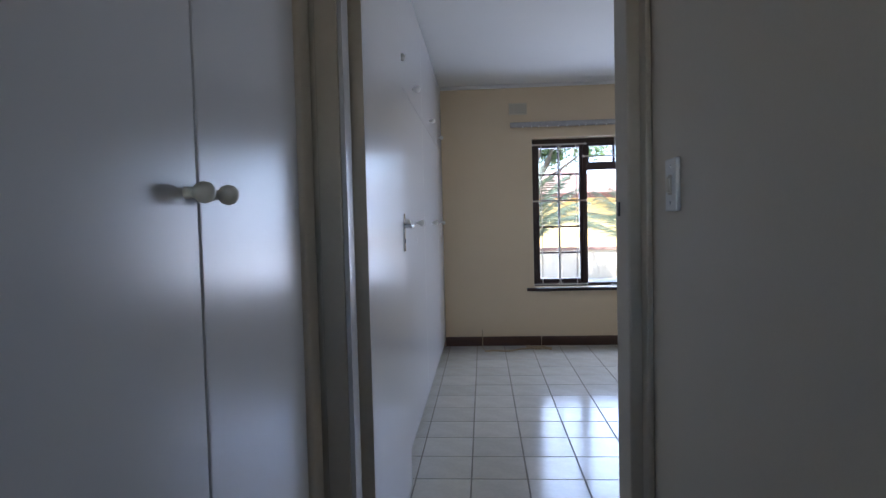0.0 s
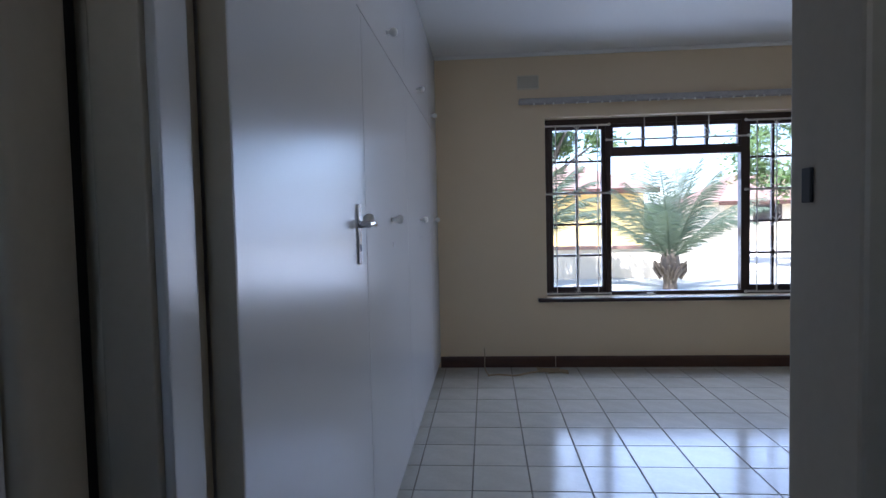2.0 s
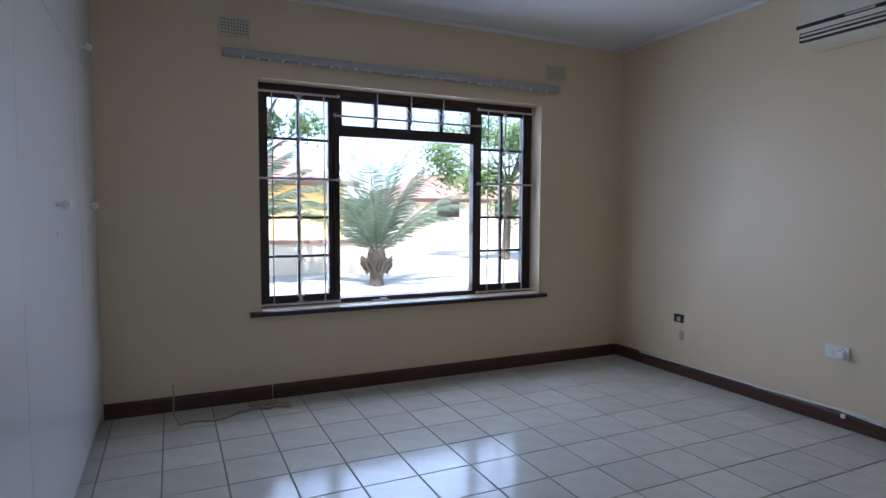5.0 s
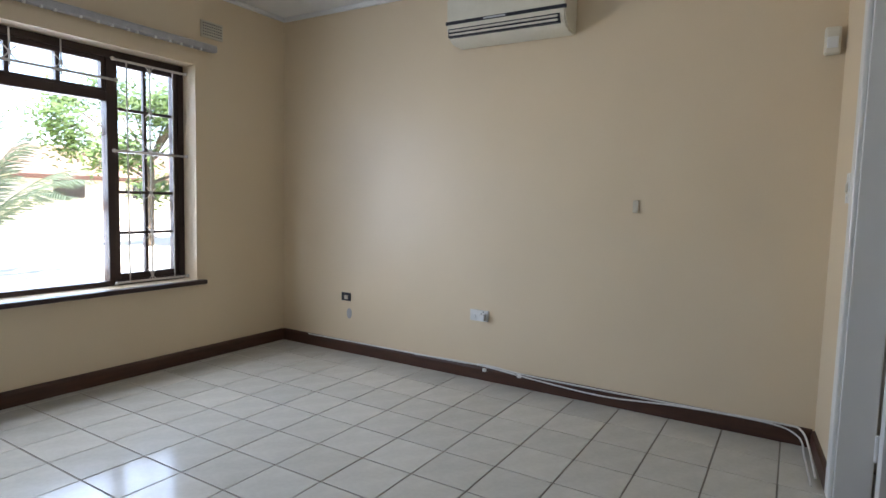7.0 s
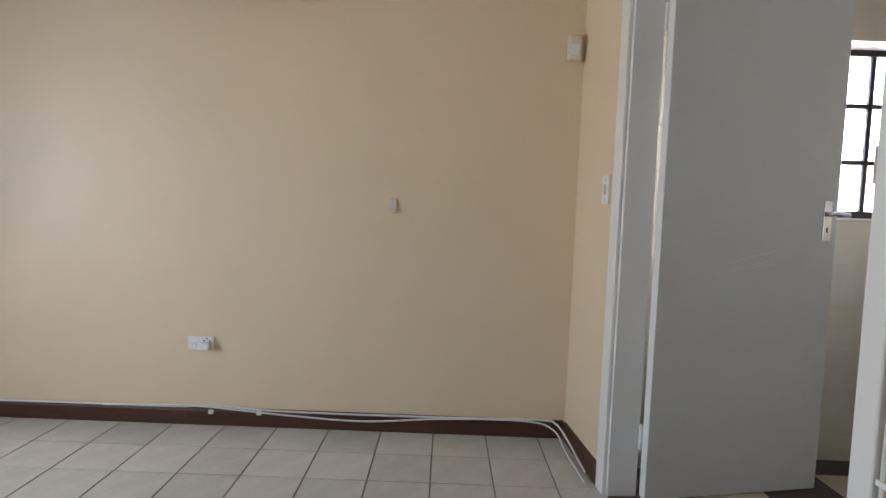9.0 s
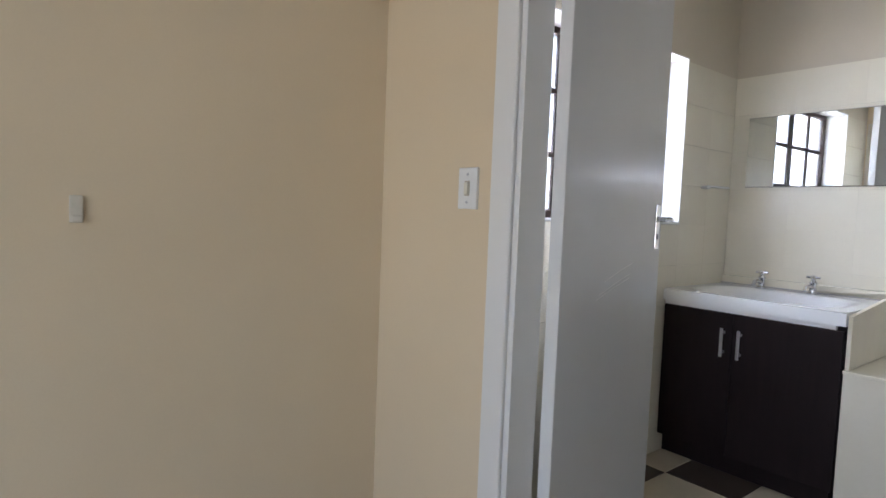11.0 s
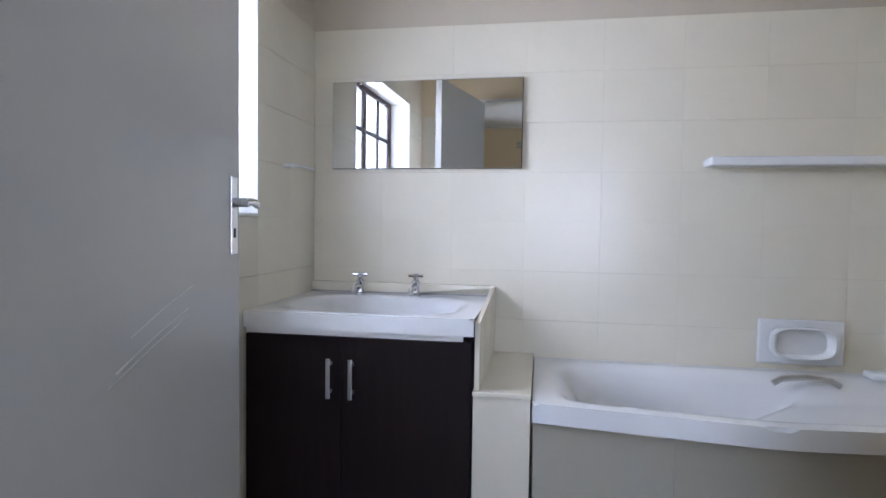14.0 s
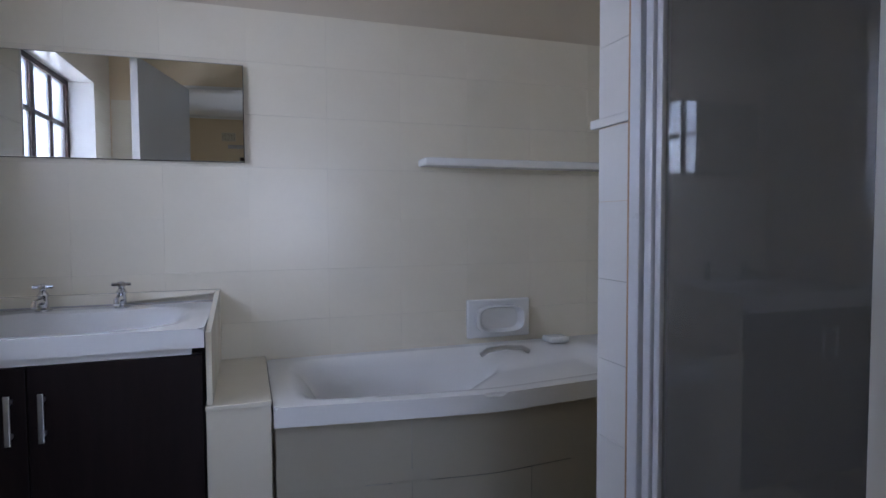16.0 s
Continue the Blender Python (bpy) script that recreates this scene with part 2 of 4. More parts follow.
def tube(points, r, seg=8, bm=None):
    """Round cord along points."""
    own = bmesh.new()
    pts = [Vector(p) for p in points]
    rings = []
    for i, p in enumerate(pts):
        d = (pts[min(i + 1, len(pts) - 1)] - pts[max(i - 1, 0)]).normalized()
        u = d.orthogonal().normalized() if abs(d.z) > 0.9 else d.cross(Vector((0, 0, 1))).normalized()
        v = d.cross(u)
        rings.append([own.verts.new(p + r * (math.cos(a * math.tau / seg) * u + math.sin(a * math.tau / seg) * v)) for a in range(seg)])
    for a, b in zip(rings, rings[1:]):
        for i in range(seg):
            own.faces.new((a[i], a[(i + 1) % seg], b[(i + 1) % seg], b[i]))
    own.faces.new(rings[0][::-1])
    own.faces.new(rings[-1])
    return join(bm, own)


def mesh_of(name, bm, material, smooth=False):
    me = bpy.data.meshes.new(name)
    bmesh.ops.recalc_face_normals(bm, faces=bm.faces[:])
    bm.to_mesh(me)
    bm.free()
    me.materials.append(material)
    if smooth:
        for p in me.polygons:
            p.use_smooth = True
        me.set_sharp_from_angle(angle=radians(40))
    return me


def part(name, bm, material, parent, label="", smooth=False):
    ob = new(name, mesh_of(name, bm, material, smooth))
    ob.parent = parent
    return tagged(ob, label)


def thing(name, label, category, group="", at=(0, 0, 0), rz=0.0):
    ob = new(name)
    ob.empty_display_size = 0.05
    ob.matrix_world = pose(*at, 0, 0, rz)
    return tagged(ob, label, category, group)


def structure(name, bm, material, label="", smooth=False):
    return tagged(new(name, mesh_of(name, bm, material, smooth)), label or name.replace("_", " "), name.split("_")[0], kind="structure")


# ---- plan (metres) ----
WX, NY, EX = -0.30, 6.18, 3.405          # wardrobe face, window wall, air conditioner wall
CZ = 2.49                                # ceiling
PW = 0.51                                # passage side wall
SO, SROT = (0.47, 2.335), 5.0            # south wall of the bedroom: start and slant
BB, BE, BW = 0.45, 3.24, 0.62            # bathroom back, window side, far side
TT = 1.935                               # top of the bathroom tiling
SMAT = pose(SO[0], SO[1], 0, 0, 0, SROT)
DL, DR = 2.37, 1.16                     # bathroom opening, along the south wall
WIN = (0.563, 2.625, 0.557, 1.985)         # bedroom window opening
BWIN = (0.96, 2.02, 1.15, 1.95)          # bathroom window opening, y and z

# floors
floor = structure("floor", bm_box(-1.1, 3.6, -0.9, 6.4, -0.12, -0.004), M_GROUT, "cream glazed ceramic tile floor with dark grout")
structure("ceiling", bm_box(-1.1, 3.6, -0.9, 6.4, CZ, CZ + 0.1), M_CEIL, "white painted plain ceiling")

# window wall with its opening
bm = bm_box(-1.1, WIN[0], NY, NY + 0.22, 0, CZ)
bm_box(WIN[1], EX + 0.2, NY, NY + 0.22, 0, CZ, bm=bm)
bm_box(WIN[0], WIN[1], NY, NY + 0.22, 0, WIN[2], bm=bm)
bm_box(WIN[0], WIN[1], NY, NY + 0.22, WIN[3], CZ, bm=bm)
structure("wall_north", bm, M_WALL, "cream painted plaster wall round the window")
structure("wall_east", bm_box(EX, EX + 0.2, 2.45, NY, 0, CZ), M_WALL, "cream painted plaster wall under the air conditioner")
bm = bm_box(0.15, DR, -0.115, 0, 0, CZ)
bm_box(DL, 3.1, -0.115, 0, 0, CZ, bm=bm)
bm_box(DR, DL, -0.115, 0, 2.05, CZ, bm=bm)
bm.transform(SMAT)
structure("wall_south", bm, M_WALL, "cream painted plaster wall with the bathroom doorway")
structure("wall_return", bm_box(PW + 0.111, PW + 0.22, 2.05, 2.34, 0, CZ), M_WALL, "cream wall return beside the bedroom doorway")
# passage
structure("wall_passage", bm_box(PW, PW + 0.11, -0.9, 2.19, 0, CZ), M_PASS, "dull cream passage wall")
# Unseen end wall; its opening is made up to let light in.
bm = bm_box(-1.1, -0.30, -0.9, -0.8, 0, CZ)
bm_box(0.42, PW, -0.9, -0.8, 0, CZ, bm=bm)
bm_box(-0.30, 0.42, -0.9, -0.8, 0, 1.3, bm=bm)
bm_box(-0.30, 0.42, -0.9, -0.8, 2.1, CZ, bm=bm)
# Unseen slab, added to keep direct sun out of that opening.
structure("eave_outside", bm_box(-1.5, 1.2, -3.2, -0.9, 2.2, 2.3), M_ROOF, "added unseen slab that keeps sun out of the passage opening")
structure("wall_passage_end", bm, M_PASS, "dull cream unseen end wall of the passage with an added light opening")
structure("wall_west", bm_box(-1.1, -0.98, -0.8, NY, 0, CZ), M_PASS, "cream wall behind the cupboards")
structure("wall_over_door", bm_box(-0.98, PW, 2.16, 2.29, 2.06, CZ), M_PASS, "cream wall over the bedroom doorway")
structure("wall_door_side", bm_box(-0.98, -0.37, 2.20, 2.32, 0, 2.06), M_PASS, "cream wall beside the bedroom doorway")
structure("ceiling_cornice", bm_box(-0.3, EX, NY - 0.03, NY, CZ - 0.03, CZ, 0.008), M_CEIL, "slim white ceiling cornice")
structure("ceiling_cornice", bm_box(EX - 0.03, EX, 2.62, NY - 0.03, CZ - 0.03, CZ, 0.008), M_CEIL, "slim white ceiling cornice")

# skirting
def skirt(name, a, b, n=(0, -1)):
    """Moulded wooden skirting from a to b; n points into the room."""
    bm = bmesh.new()
    prof = [(0, 0), (0.016, 0), (0.016, 0.070), (0.010, 0.084), (0, 0.088)]
    ends = []
    for p in (a, b):
        ends.append([bm.verts.new((p[0] + n[0] * d, p[1] + n[1] * d, h)) for d, h in prof])
    for i in range(len(prof)):
        j = (i + 1) % len(prof)
        bm.faces.new((ends[0][i], ends[0][j], ends[1][j], ends[1][i]))
    bm.faces.new(ends[0])
    bm.faces.new(ends[1][::-1])
    return structure(name, bm, M_SKIRT, "dark brown varnished wooden skirting board")


skirt("baseboard_north", (WX + 0.002, NY), (0.62, NY))
skirt("baseboard_north_long", (0.625, NY), (EX - 0.017, NY))
skirt("baseboard_east", (EX, 2.60), (EX, NY), (-1, 0))
sa, sb = SMAT @ Vector((DL + 0.078, 0, 0)), SMAT @ Vector((2.93, 0, 0))
skirt("baseboard_south", sa[:2], sb[:2], (-math.sin(radians(SROT)), math.cos(radians(SROT))))


# ---- bedroom window ----
def casement(parent, x0, x1, z0, z1, y):
    leaf_bm = bm_box(x0, x0 + 0.034, y, y + 0.045, z0, z1, 0.004)
    bm_box(x1 - 0.034, x1, y, y + 0.045, z0, z1, 0.004, leaf_bm)
    bm_box(x0 + 0.034, x1 - 0.034, y, y + 0.045, z0, z0 + 0.04, 0.004, leaf_bm)
    bm_box(x0 + 0.034, x1 - 0.034, y, y + 0.045, z1 - 0.04, z1, 0.004, leaf_bm)
    leaf = part("casement", leaf_bm, M_FRAMEWOOD, parent)
    xm = (x0 + x1) / 2
    part("glazing_bar", bm_box(xm - 0.010, xm + 0.010, y + 0.012, y + 0.04, z0 + 0.04, z1 - 0.04, 0.003), M_FRAMEWOOD, leaf)
    h = (z1 - z0 - 0.08) / 5
    for i in range(1, 5):
        zz = z0 + 0.04 + i * h
        part("glazing_bar", bm_box(x0 + 0.034, x1 - 0.034, y + 0.014, y + 0.038, zz - 0.009, zz + 0.009, 0.003), M_FRAMEWOOD, leaf)
    for i in range(5):
        for a, b in ((x0 + 0.034, xm - 0.010), (xm + 0.010, x1 - 0.034)):
            p = part("pane", bm_box(a, b, y + 0.024, y + 0.028, z0 + 0.05 + i * h, z0 + 0.03 + (i + 1) * h), M_GLASS, leaf)
            p.visible_shadow = False
    return xm, h


window = tagged(new("window_1"), "dark brown wooden window with burglar bars, garden beyond", "window", kind="structure")
x0, x1, z0, z1 = WIN
fy = NY + 0.13
bm = bm_box(x0, x0 + 0.04, fy, fy + 0.07, z0, z1, 0.004)
bm_box(x1 - 0.04, x1, fy, fy + 0.07, z0, z1, 0.004, bm)
bm_box(x0 + 0.04, x1 - 0.04, fy, fy + 0.07, z0, z0 + 0.03, 0.004, bm)
bm_box(x0 + 0.04, x1 - 0.04, fy, fy + 0.07, z1 - 0.045, z1, 0.004, bm)
part("window_frame", bm, M_FRAMEWOOD, window)
XA, XB = 1.08, 2.134
part("mullion", bm_box(XA - 0.02, XA + 0.02, fy + 0.001, fy + 0.069, z0 + 0.03, z1 - 0.045, 0.004), M_FRAMEWOOD, window)
part("mullion", bm_box(XB - 0.02, XB + 0.02, fy + 0.001, fy + 0.069, z0 + 0.03, z1 - 0.045, 0.004), M_FRAMEWOOD, window)
part("transom", bm_box(XA + 0.02, XB - 0.02, fy + 0.002, fy + 0.068, 1.68, 1.735, 0.004), M_FRAMEWOOD, window)
casement(window, x0 + 0.04, XA - 0.02, z0 + 0.03, z1 - 0.045, fy + 0.012)
casement(window, XB + 0.02, x1 - 0.04, z0 + 0.03, z1 - 0.045, fy + 0.012)
fan_bm = bm_box(XA + 0.02, XB - 0.02, fy + 0.012, fy + 0.055, 1.735, 1.755, 0.003)
bm_box(XA + 0.02, XB - 0.02, fy + 0.012, fy + 0.055, z1 - 0.075, z1 - 0.045, 0.003, fan_bm)
for i in range(5):
    xx = XA + 0.03 + i * (XB - XA - 0.06) / 4
    bm_box(max(XA + 0.021, xx - 0.012), min(XB - 0.021, xx + 0.012), fy + 0.013, fy + 0.054, 1.755, z1 - 0.075, 0.002, fan_bm)
fan = part("fanlight", fan_bm, M_FRAMEWOOD, window)
part("pane", bm_box(XA + 0.04, XB - 0.04, fy + 0.03, fy + 0.034, 1.75, z1 - 0.07), M_GLASS, fan).visible_shadow = False
part("pane", bm_box(XA + 0.02, XB - 0.02, fy + 0.03, fy + 0.036, z0 + 0.03, 1.68), M_GLASS, window).visible_shadow = False
part("window_sill", bm_box(x0 - 0.07, x1 + 0.05, NY - 0.045, fy, z0 - 0.03, z0 - 0.001, 0.006), M_FRAMEWOOD, window, "dark varnished wooden inner sill")
part("window_sill", bm_box(x0 - 0.05, x1 + 0.05, fy + 0.07, NY + 0.32, z0 - 0.06, z0 - 0.012, 0.006), M_BRICK, window, "sloping outer sill")


def bars(xa, xb, za, zb, y, verts, rails, scroll):
    """Welded burglar bars: rails, uprights, and small scrolls at the crossings."""
    t = thing("burglar_bars", "white painted welded burglar bars in front of the panes", "burglar bars", "bars on the bedroom window")
    for zz in rails:
        part("rail", bm_box(xa, xb, y - 0.004, y + 0.004, zz - 0.007, zz + 0.007, 0.002), M_BAR, t)
        for xx in (xa, xb):
            part("lug", bm_lathe([(0.004, 0), (0.011, 0.003), (0.013, 0.010), (0.008, 0.016), (0.002, 0.018)], 8, Matrix.Translation((xx, y - 0.004, zz)) @ pose(0, 0, 0, 90)), M_BAR, t, smooth=True)
    for xx in verts:
        part("upright", bm_cyl((xx, y, za), (xx, y, zb), 0.0045, seg=6), M_BAR, t)
    for xx, zz in scroll:
        for s in (-1, 1):
            pts = [(xx + s * (0.034 - 0.028 * math.sin(k / 8 * math.pi)), y, zz + (k - 4) * 0.009) for k in range(9)]
            part("scroll", tube(pts, 0.0035, 5), M_BAR, t)
    return t


by = NY + 0.105
H5 = (z1 - z0 - 0.155) / 5
lows = [z0 + 0.07 + i * H5 for i in range(1, 5)]
for xa, xb in ((x0 + 0.005, XA + 0.0), (XB + 0.0, x1 - 0.005)):
    xm = (xa + xb) / 2 + (0.005 if xa < 1 else -0.005)
    bars(xa, xb, z0 + 0.015, z1 - 0.05, by, (xa + 0.09, xm, xb - 0.09), (z0 + 0.018, lows[2] - 0.005, z1 - 0.055), [(xm, zz) for zz in lows] + [(xm, z1 - 0.09), (xm, z0 + 0.05)])
bars(XA - 0.02, XB + 0.02, 1.78, z1 - 0.004, by, [XA + 0.03 + i * (XB - XA - 0.06) / 4 for i in (1, 2, 3)], (1.808,), [(XA + 0.03 + i * (XB - XA - 0.06) / 4, 1.85) for i in (2, 3)])
stay = thing("window_stay", "small white and silver casement stay on the sill", "window stay")
part("arm", bm_box(1.30, 1.44, fy - 0.035, fy - 0.02, z0, z0 + 0.012, 0.003), M_STEEL, stay)
part("knob", bm_box(1.37, 1.42, fy - 0.04, fy - 0.018, z0 + 0.012, z0 + 0.022, 0.003), M_PLASTIC, stay)

# curtain pelmet board
pel = thing("curtain_rail", "dusty grey curtain track board above the window", "curtain rail")
part("board", bm_box(0.36, 2.76, NY - 0.055, NY - 0.001, 2.085, 2.13, 0.012, seg=3), M_PELMET, pel, smooth=True)
for i in range(26):
    xx = 0.45 + i * 0.088 + random.uniform(-0.03, 0.03)
    part("runner", bm_box(xx, xx + 0.012, NY - 0.058, NY - 0.04, 2.075, 2.089, 0.002), M_PLASTIC, pel)


def air_vent(x, z):
    t = thing("air_vent", "cream clay air brick with square holes high on the wall", "air vent", "air bricks above the window", (x, NY, z))
    part("frame", bm_box(-0.085, 0.085, -0.010, 0.0, -0.055, 0.055, 0.003), M_VENT, t)
    # Holes are raised boxes, their inner shade put into the dark colour.
    for i in range(9):
        for j in range(5):
            part("hole", bm_box(-0.072 + i * 0.0172, -0.0655 + i * 0.0172, -0.0125, -0.004, -0.040 + j * 0.0185, -0.033 + j * 0.0185), M_GAP, t)


air_vent(0.435, 2.262)
air_vent(2.75, 2.235)

# ---- air conditioner ----
ac = thing("air_conditioner", "ivory wall-mounted split air conditioner with dark louvres", "air conditioner", at=(EX, 4.233, 2.085))
body = bmesh.new()
prof = [(0, 0), (-0.12, 0.0), (-0.175, 0.035), (-0.19, 0.075), (-0.195, 0.24), (-0.17, 0.275), (0, 0.285)]
rows = [[body.verts.new((px, s * 0.372, pz)) for px, pz in prof] for s in (-1, 1)]
for i in range(len(prof)):
    j = (i + 1) % len(prof)
    body.faces.new((rows[0][i], rows[0][j], rows[1][j], rows[1][i]))
body.faces.new(rows[0])
body.faces.new(rows[1][::-1])
bmesh.ops.bevel(body, geom=body.edges[:], offset=0.008, segments=2, affect="EDGES")
part("body", body, M_IVORY, ac, smooth=True)
part("outlet", bm_box(-0.188, -0.15, -0.34, 0.36, 0.028, 0.088), M_BLACK, ac, "dark outlet slot")
for zz in (0.040, 0.062):
    part("louvre", bm_box(-0.197, -0.165, -0.33, 0.35, zz - 0.004, zz + 0.006, 0.002), M_IVORY, ac)
part("panel_seam", bm_box(-0.1965, -0.18, -0.375, 0.375, 0.100, 0.118), M_BLACK, ac, "dark blue trim strip")
part("badge", bm_box(-0.1985, -0.19, -0.02, 0.12, 0.104, 0.114), M_STEEL, ac)

# ---- small things on the east wall ----
def socket(y, z, kind):
    t = thing("wall_socket", "white double power socket" if kind == "white" else "bare black wall box without its cover", "socket", at=(EX, y, z))
    if kind == "white":
        part("plate", bm_box(-0.011, 0, -0.065, 0.065, -0.036, 0.036, 0.004), M_PLASTIC, t)
        part("rocker", bm_box(-0.016, -0.011, -0.040, -0.022, -0.02, 0.004, 0.002), M_PLASTIC, t)
        part("rocker", bm_box(-0.016, -0.011, 0.022, 0.040, -0.02, 0.004, 0.002), M_PLASTIC, t)
        for yy in (-0.045, -0.017, -0.031):
            part("hole", bm_cyl((-0.0125, yy + 0.0, 0.014 if yy != -0.031 else 0.026), (-0.006, yy, 0.014 if yy != -0.031 else 0.026), 0.004, seg=8), M_BLACK, t)
        part("plug", bm_box(-0.045, -0.011, -0.052, -0.012, -0.026, 0.012, 0.006), M_PLASTIC, t)
    else:
        part("box", bm_box(-0.008, 0, -0.04, 0.045, -0.03, 0.03, 0.003), M_BLACK, t)
        part("terminal", bm_box(-0.016, -0.008, -0.018, 0.012, -0.018, 0.012, 0.003), M_DULLTRIM, t)
    return t


socket(4.418, 0.412, "white")
socket(5.525, 0.412, "black")
sm = thing("wall_patch", "grey scuffed plaster patch under the wall box", "stain")
part("patch", bm_lathe([(0.03, 0), (0.028, 0.002), (0.01, 0.0025)], 14, Matrix.Translation((EX, 5.50, 0.29)) @ pose(0, 0, 0, 0, -90) @ Matrix.Diagonal((1.3, 0.8, 1, 1))), M_PELMET, sm)
hook = thing("wall_hook", "small grey plastic holder stuck on the wall", "wall hook", at=(EX, 3.483, 1.13))
part("plate", bm_box(-0.008, 0, -0.015, 0.015, -0.034, 0.034, 0.004), M_VENT, hook)
part("lip", bm_box(-0.022, -0.008, -0.013, 0.013, -0.032, -0.016, 0.004), M_VENT, hook)
pir = thing("alarm_sensor", "ivory plastic alarm sensor high in the corner", "sensor", at=(EX - 0.002, 2.645, 1.905), rz=0)
part("case", bm_box(-0.045, 0, -0.032, 0.032, -0.06, 0.06, 0.01, seg=3), M_IVORY, pir, smooth=True)
part("lens", bm_box(-0.050, -0.043, -0.022, 0.022, -0.035, 0.015, 0.004), M_PLASTIC, pir)
# loose cables on the skirting
def loose_cable(pts, r, label):
    c = thing("loose_cable", label, "cable", "cables along the skirting")
    P = [Vector(p) for p in pts]
    out = []
    for i in range(len(P) - 1):
        for k in range(8):
            u = k / 8
            p0, p1, p2, p3 = P[max(i - 1, 0)], P[i], P[i + 1], P[min(i + 2, len(P) - 1)]
            out.append(0.5 * ((2 * p1) + (p2 - p0) * u + (2 * p0 - 5 * p1 + 4 * p2 - p3) * u * u + (3 * p1 - p0 - 3 * p2 + p3) * u ** 3))
    part("cord", tube(out + [P[-1]], r, 7), M_CABLE, c, smooth=True)
    return c


cx = EX - 0.010
loose_cable([(cx, 5.9, 0.082), (cx, 5.2, 0.086), (cx, 4.55, 0.088), (cx - 0.004, 4.35, 0.10), (cx - 0.01, 4.1, 0.088), (cx - 0.012, 3.7, 0.085), (cx - 0.012, 3.1, 0.088), (cx - 0.02, 2.72, 0.095), (EX - 0.05, 2.645, 0.085), (EX - 0.2, 2.615, 0.06), (EX - 0.45, 2.595, 0.03)], 0.005, "white cable lying loosely along the skirting")
loose_cable([(cx, 4.9, 0.083), (cx - 0.008, 4.45, 0.096), (cx - 0.016, 4.0, 0.07), (cx - 0.02, 3.6, 0.055), (cx - 0.018, 3.2, 0.082), (cx - 0.022, 2.8, 0.088), (EX - 0.06, 2.66, 0.06), (EX - 0.22, 2.63, 0.02), (EX - 0.5, 2.61, 0.012)], 0.0045, "white cable sagging over the skirting")
for yy, zz in ((4.36, 0.07), (4.12, 0.074)):
    ck = thing("cable_clip", "small white cable clip on the skirting", "cable clip", "cable clips")
    part("clip", bm_box(EX - 0.03, EX - 0.015, yy - 0.012, yy + 0.012, zz - 0.01, zz + 0.01, 0.003), M_PLASTIC, ck)

# cord on the floor under the window
rope = thing("telephone_cord", "cream cord lying coiled on the tiles under the window", "cord")
pts = []
for k in range(14):
    u = k / 13
    pts.append((0.08 + 0.40 * u, 5.90 + 0.10 * u * u + 0.025 * math.sin(u * 9), 0.006))
for k in range(1, 52):
    a = k / 51 * math.tau * 4.2
    pts.append((0.56 + (0.10 + 0.02 * math.sin(a * 0.7)) * math.sin(a * 0.97) + 0.02 * math.cos(a * 0.31), 6.03 + 0.055 * math.cos(a * 1.31 + 0.4) + 0.018 * math.sin(a * 0.5), 0.006 + 0.010 * (k % 5) / 4))
part("cord", tube(pts, 0.006, 6), M_ROPE, rope, smooth=True)
tail = thing("telephone_cord", "thin cream cord running down the wall to the floor", "cord")
part("cord", tube([(0.055, NY - 0.02, 0.16), (0.058, NY - 0.025, 0.09), (0.055, NY - 0.04, 0.03), (0.06, 6.06, 0.006), (0.085, 5.92, 0.006)], 0.004, 6), M_ROPE, tail, smooth=True)

# ---- built-in wardrobe ----
def knob(parent, x, y, z, m=M_PLASTIC, r=0.016):
    part("knob", bm_lathe([(r * 0.62, 0), (r * 0.55, r * 0.5), (r * 0.55, r * 0.9), (r * 0.95, r * 1.3), (r * 1.12, r * 1.9), (r, r * 2.5), (r * 0.55, r * 2.9), (r * 0.1, r * 3.0)], 16, Matrix.Translation((x, y, z)) @ pose(0, 0, 0, 0, 90)), m, parent, "round knob", True)


def wardrobe(y0, y1, knob_y, doors=1):
    t = thing("wardrobe", "white satin floor-to-ceiling built-in wardrobe unit", "wardrobe", "built-in bedroom wardrobes")
    part("carcass", bm_box(-0.975, WX - 0.024, y0 + 0.001, y1 - 0.001, 0.07, CZ - 0.002), M_GAP, t)
    part("plinth", bm_box(-0.95, WX - 0.03, y0 + 0.001, y1 - 0.001, 0.001, 0.07), M_DOOR, t)
    low = part("door", bm_box(WX - 0.021, WX, y0 + 0.002, y1 - 0.002, 0.055, 1.865, 0.002), M_DOOR, t)
    knob(low, WX, knob_y, 1.20)
    part("keyhole", bm_box(WX - 0.002, WX + 0.003, knob_y - 0.006, knob_y + 0.006, 1.085, 1.105, 0.002), M_STEEL, low)
    up = part("upper_door", bm_box(WX - 0.021, WX, y0 + 0.002, y1 - 0.002, 1.869, CZ - 0.012, 0.002), M_DOOR, t)
    knob(up, WX, knob_y - 0.04, 1.955)
    return t


wardrobe(2.335, 3.40, 3.30)
wardrobe(3.40, 4.40, 3.93)
wardrobe(4.40, 5.54, 4.95)
wardrobe(5.54, NY - 0.002, 5.80)

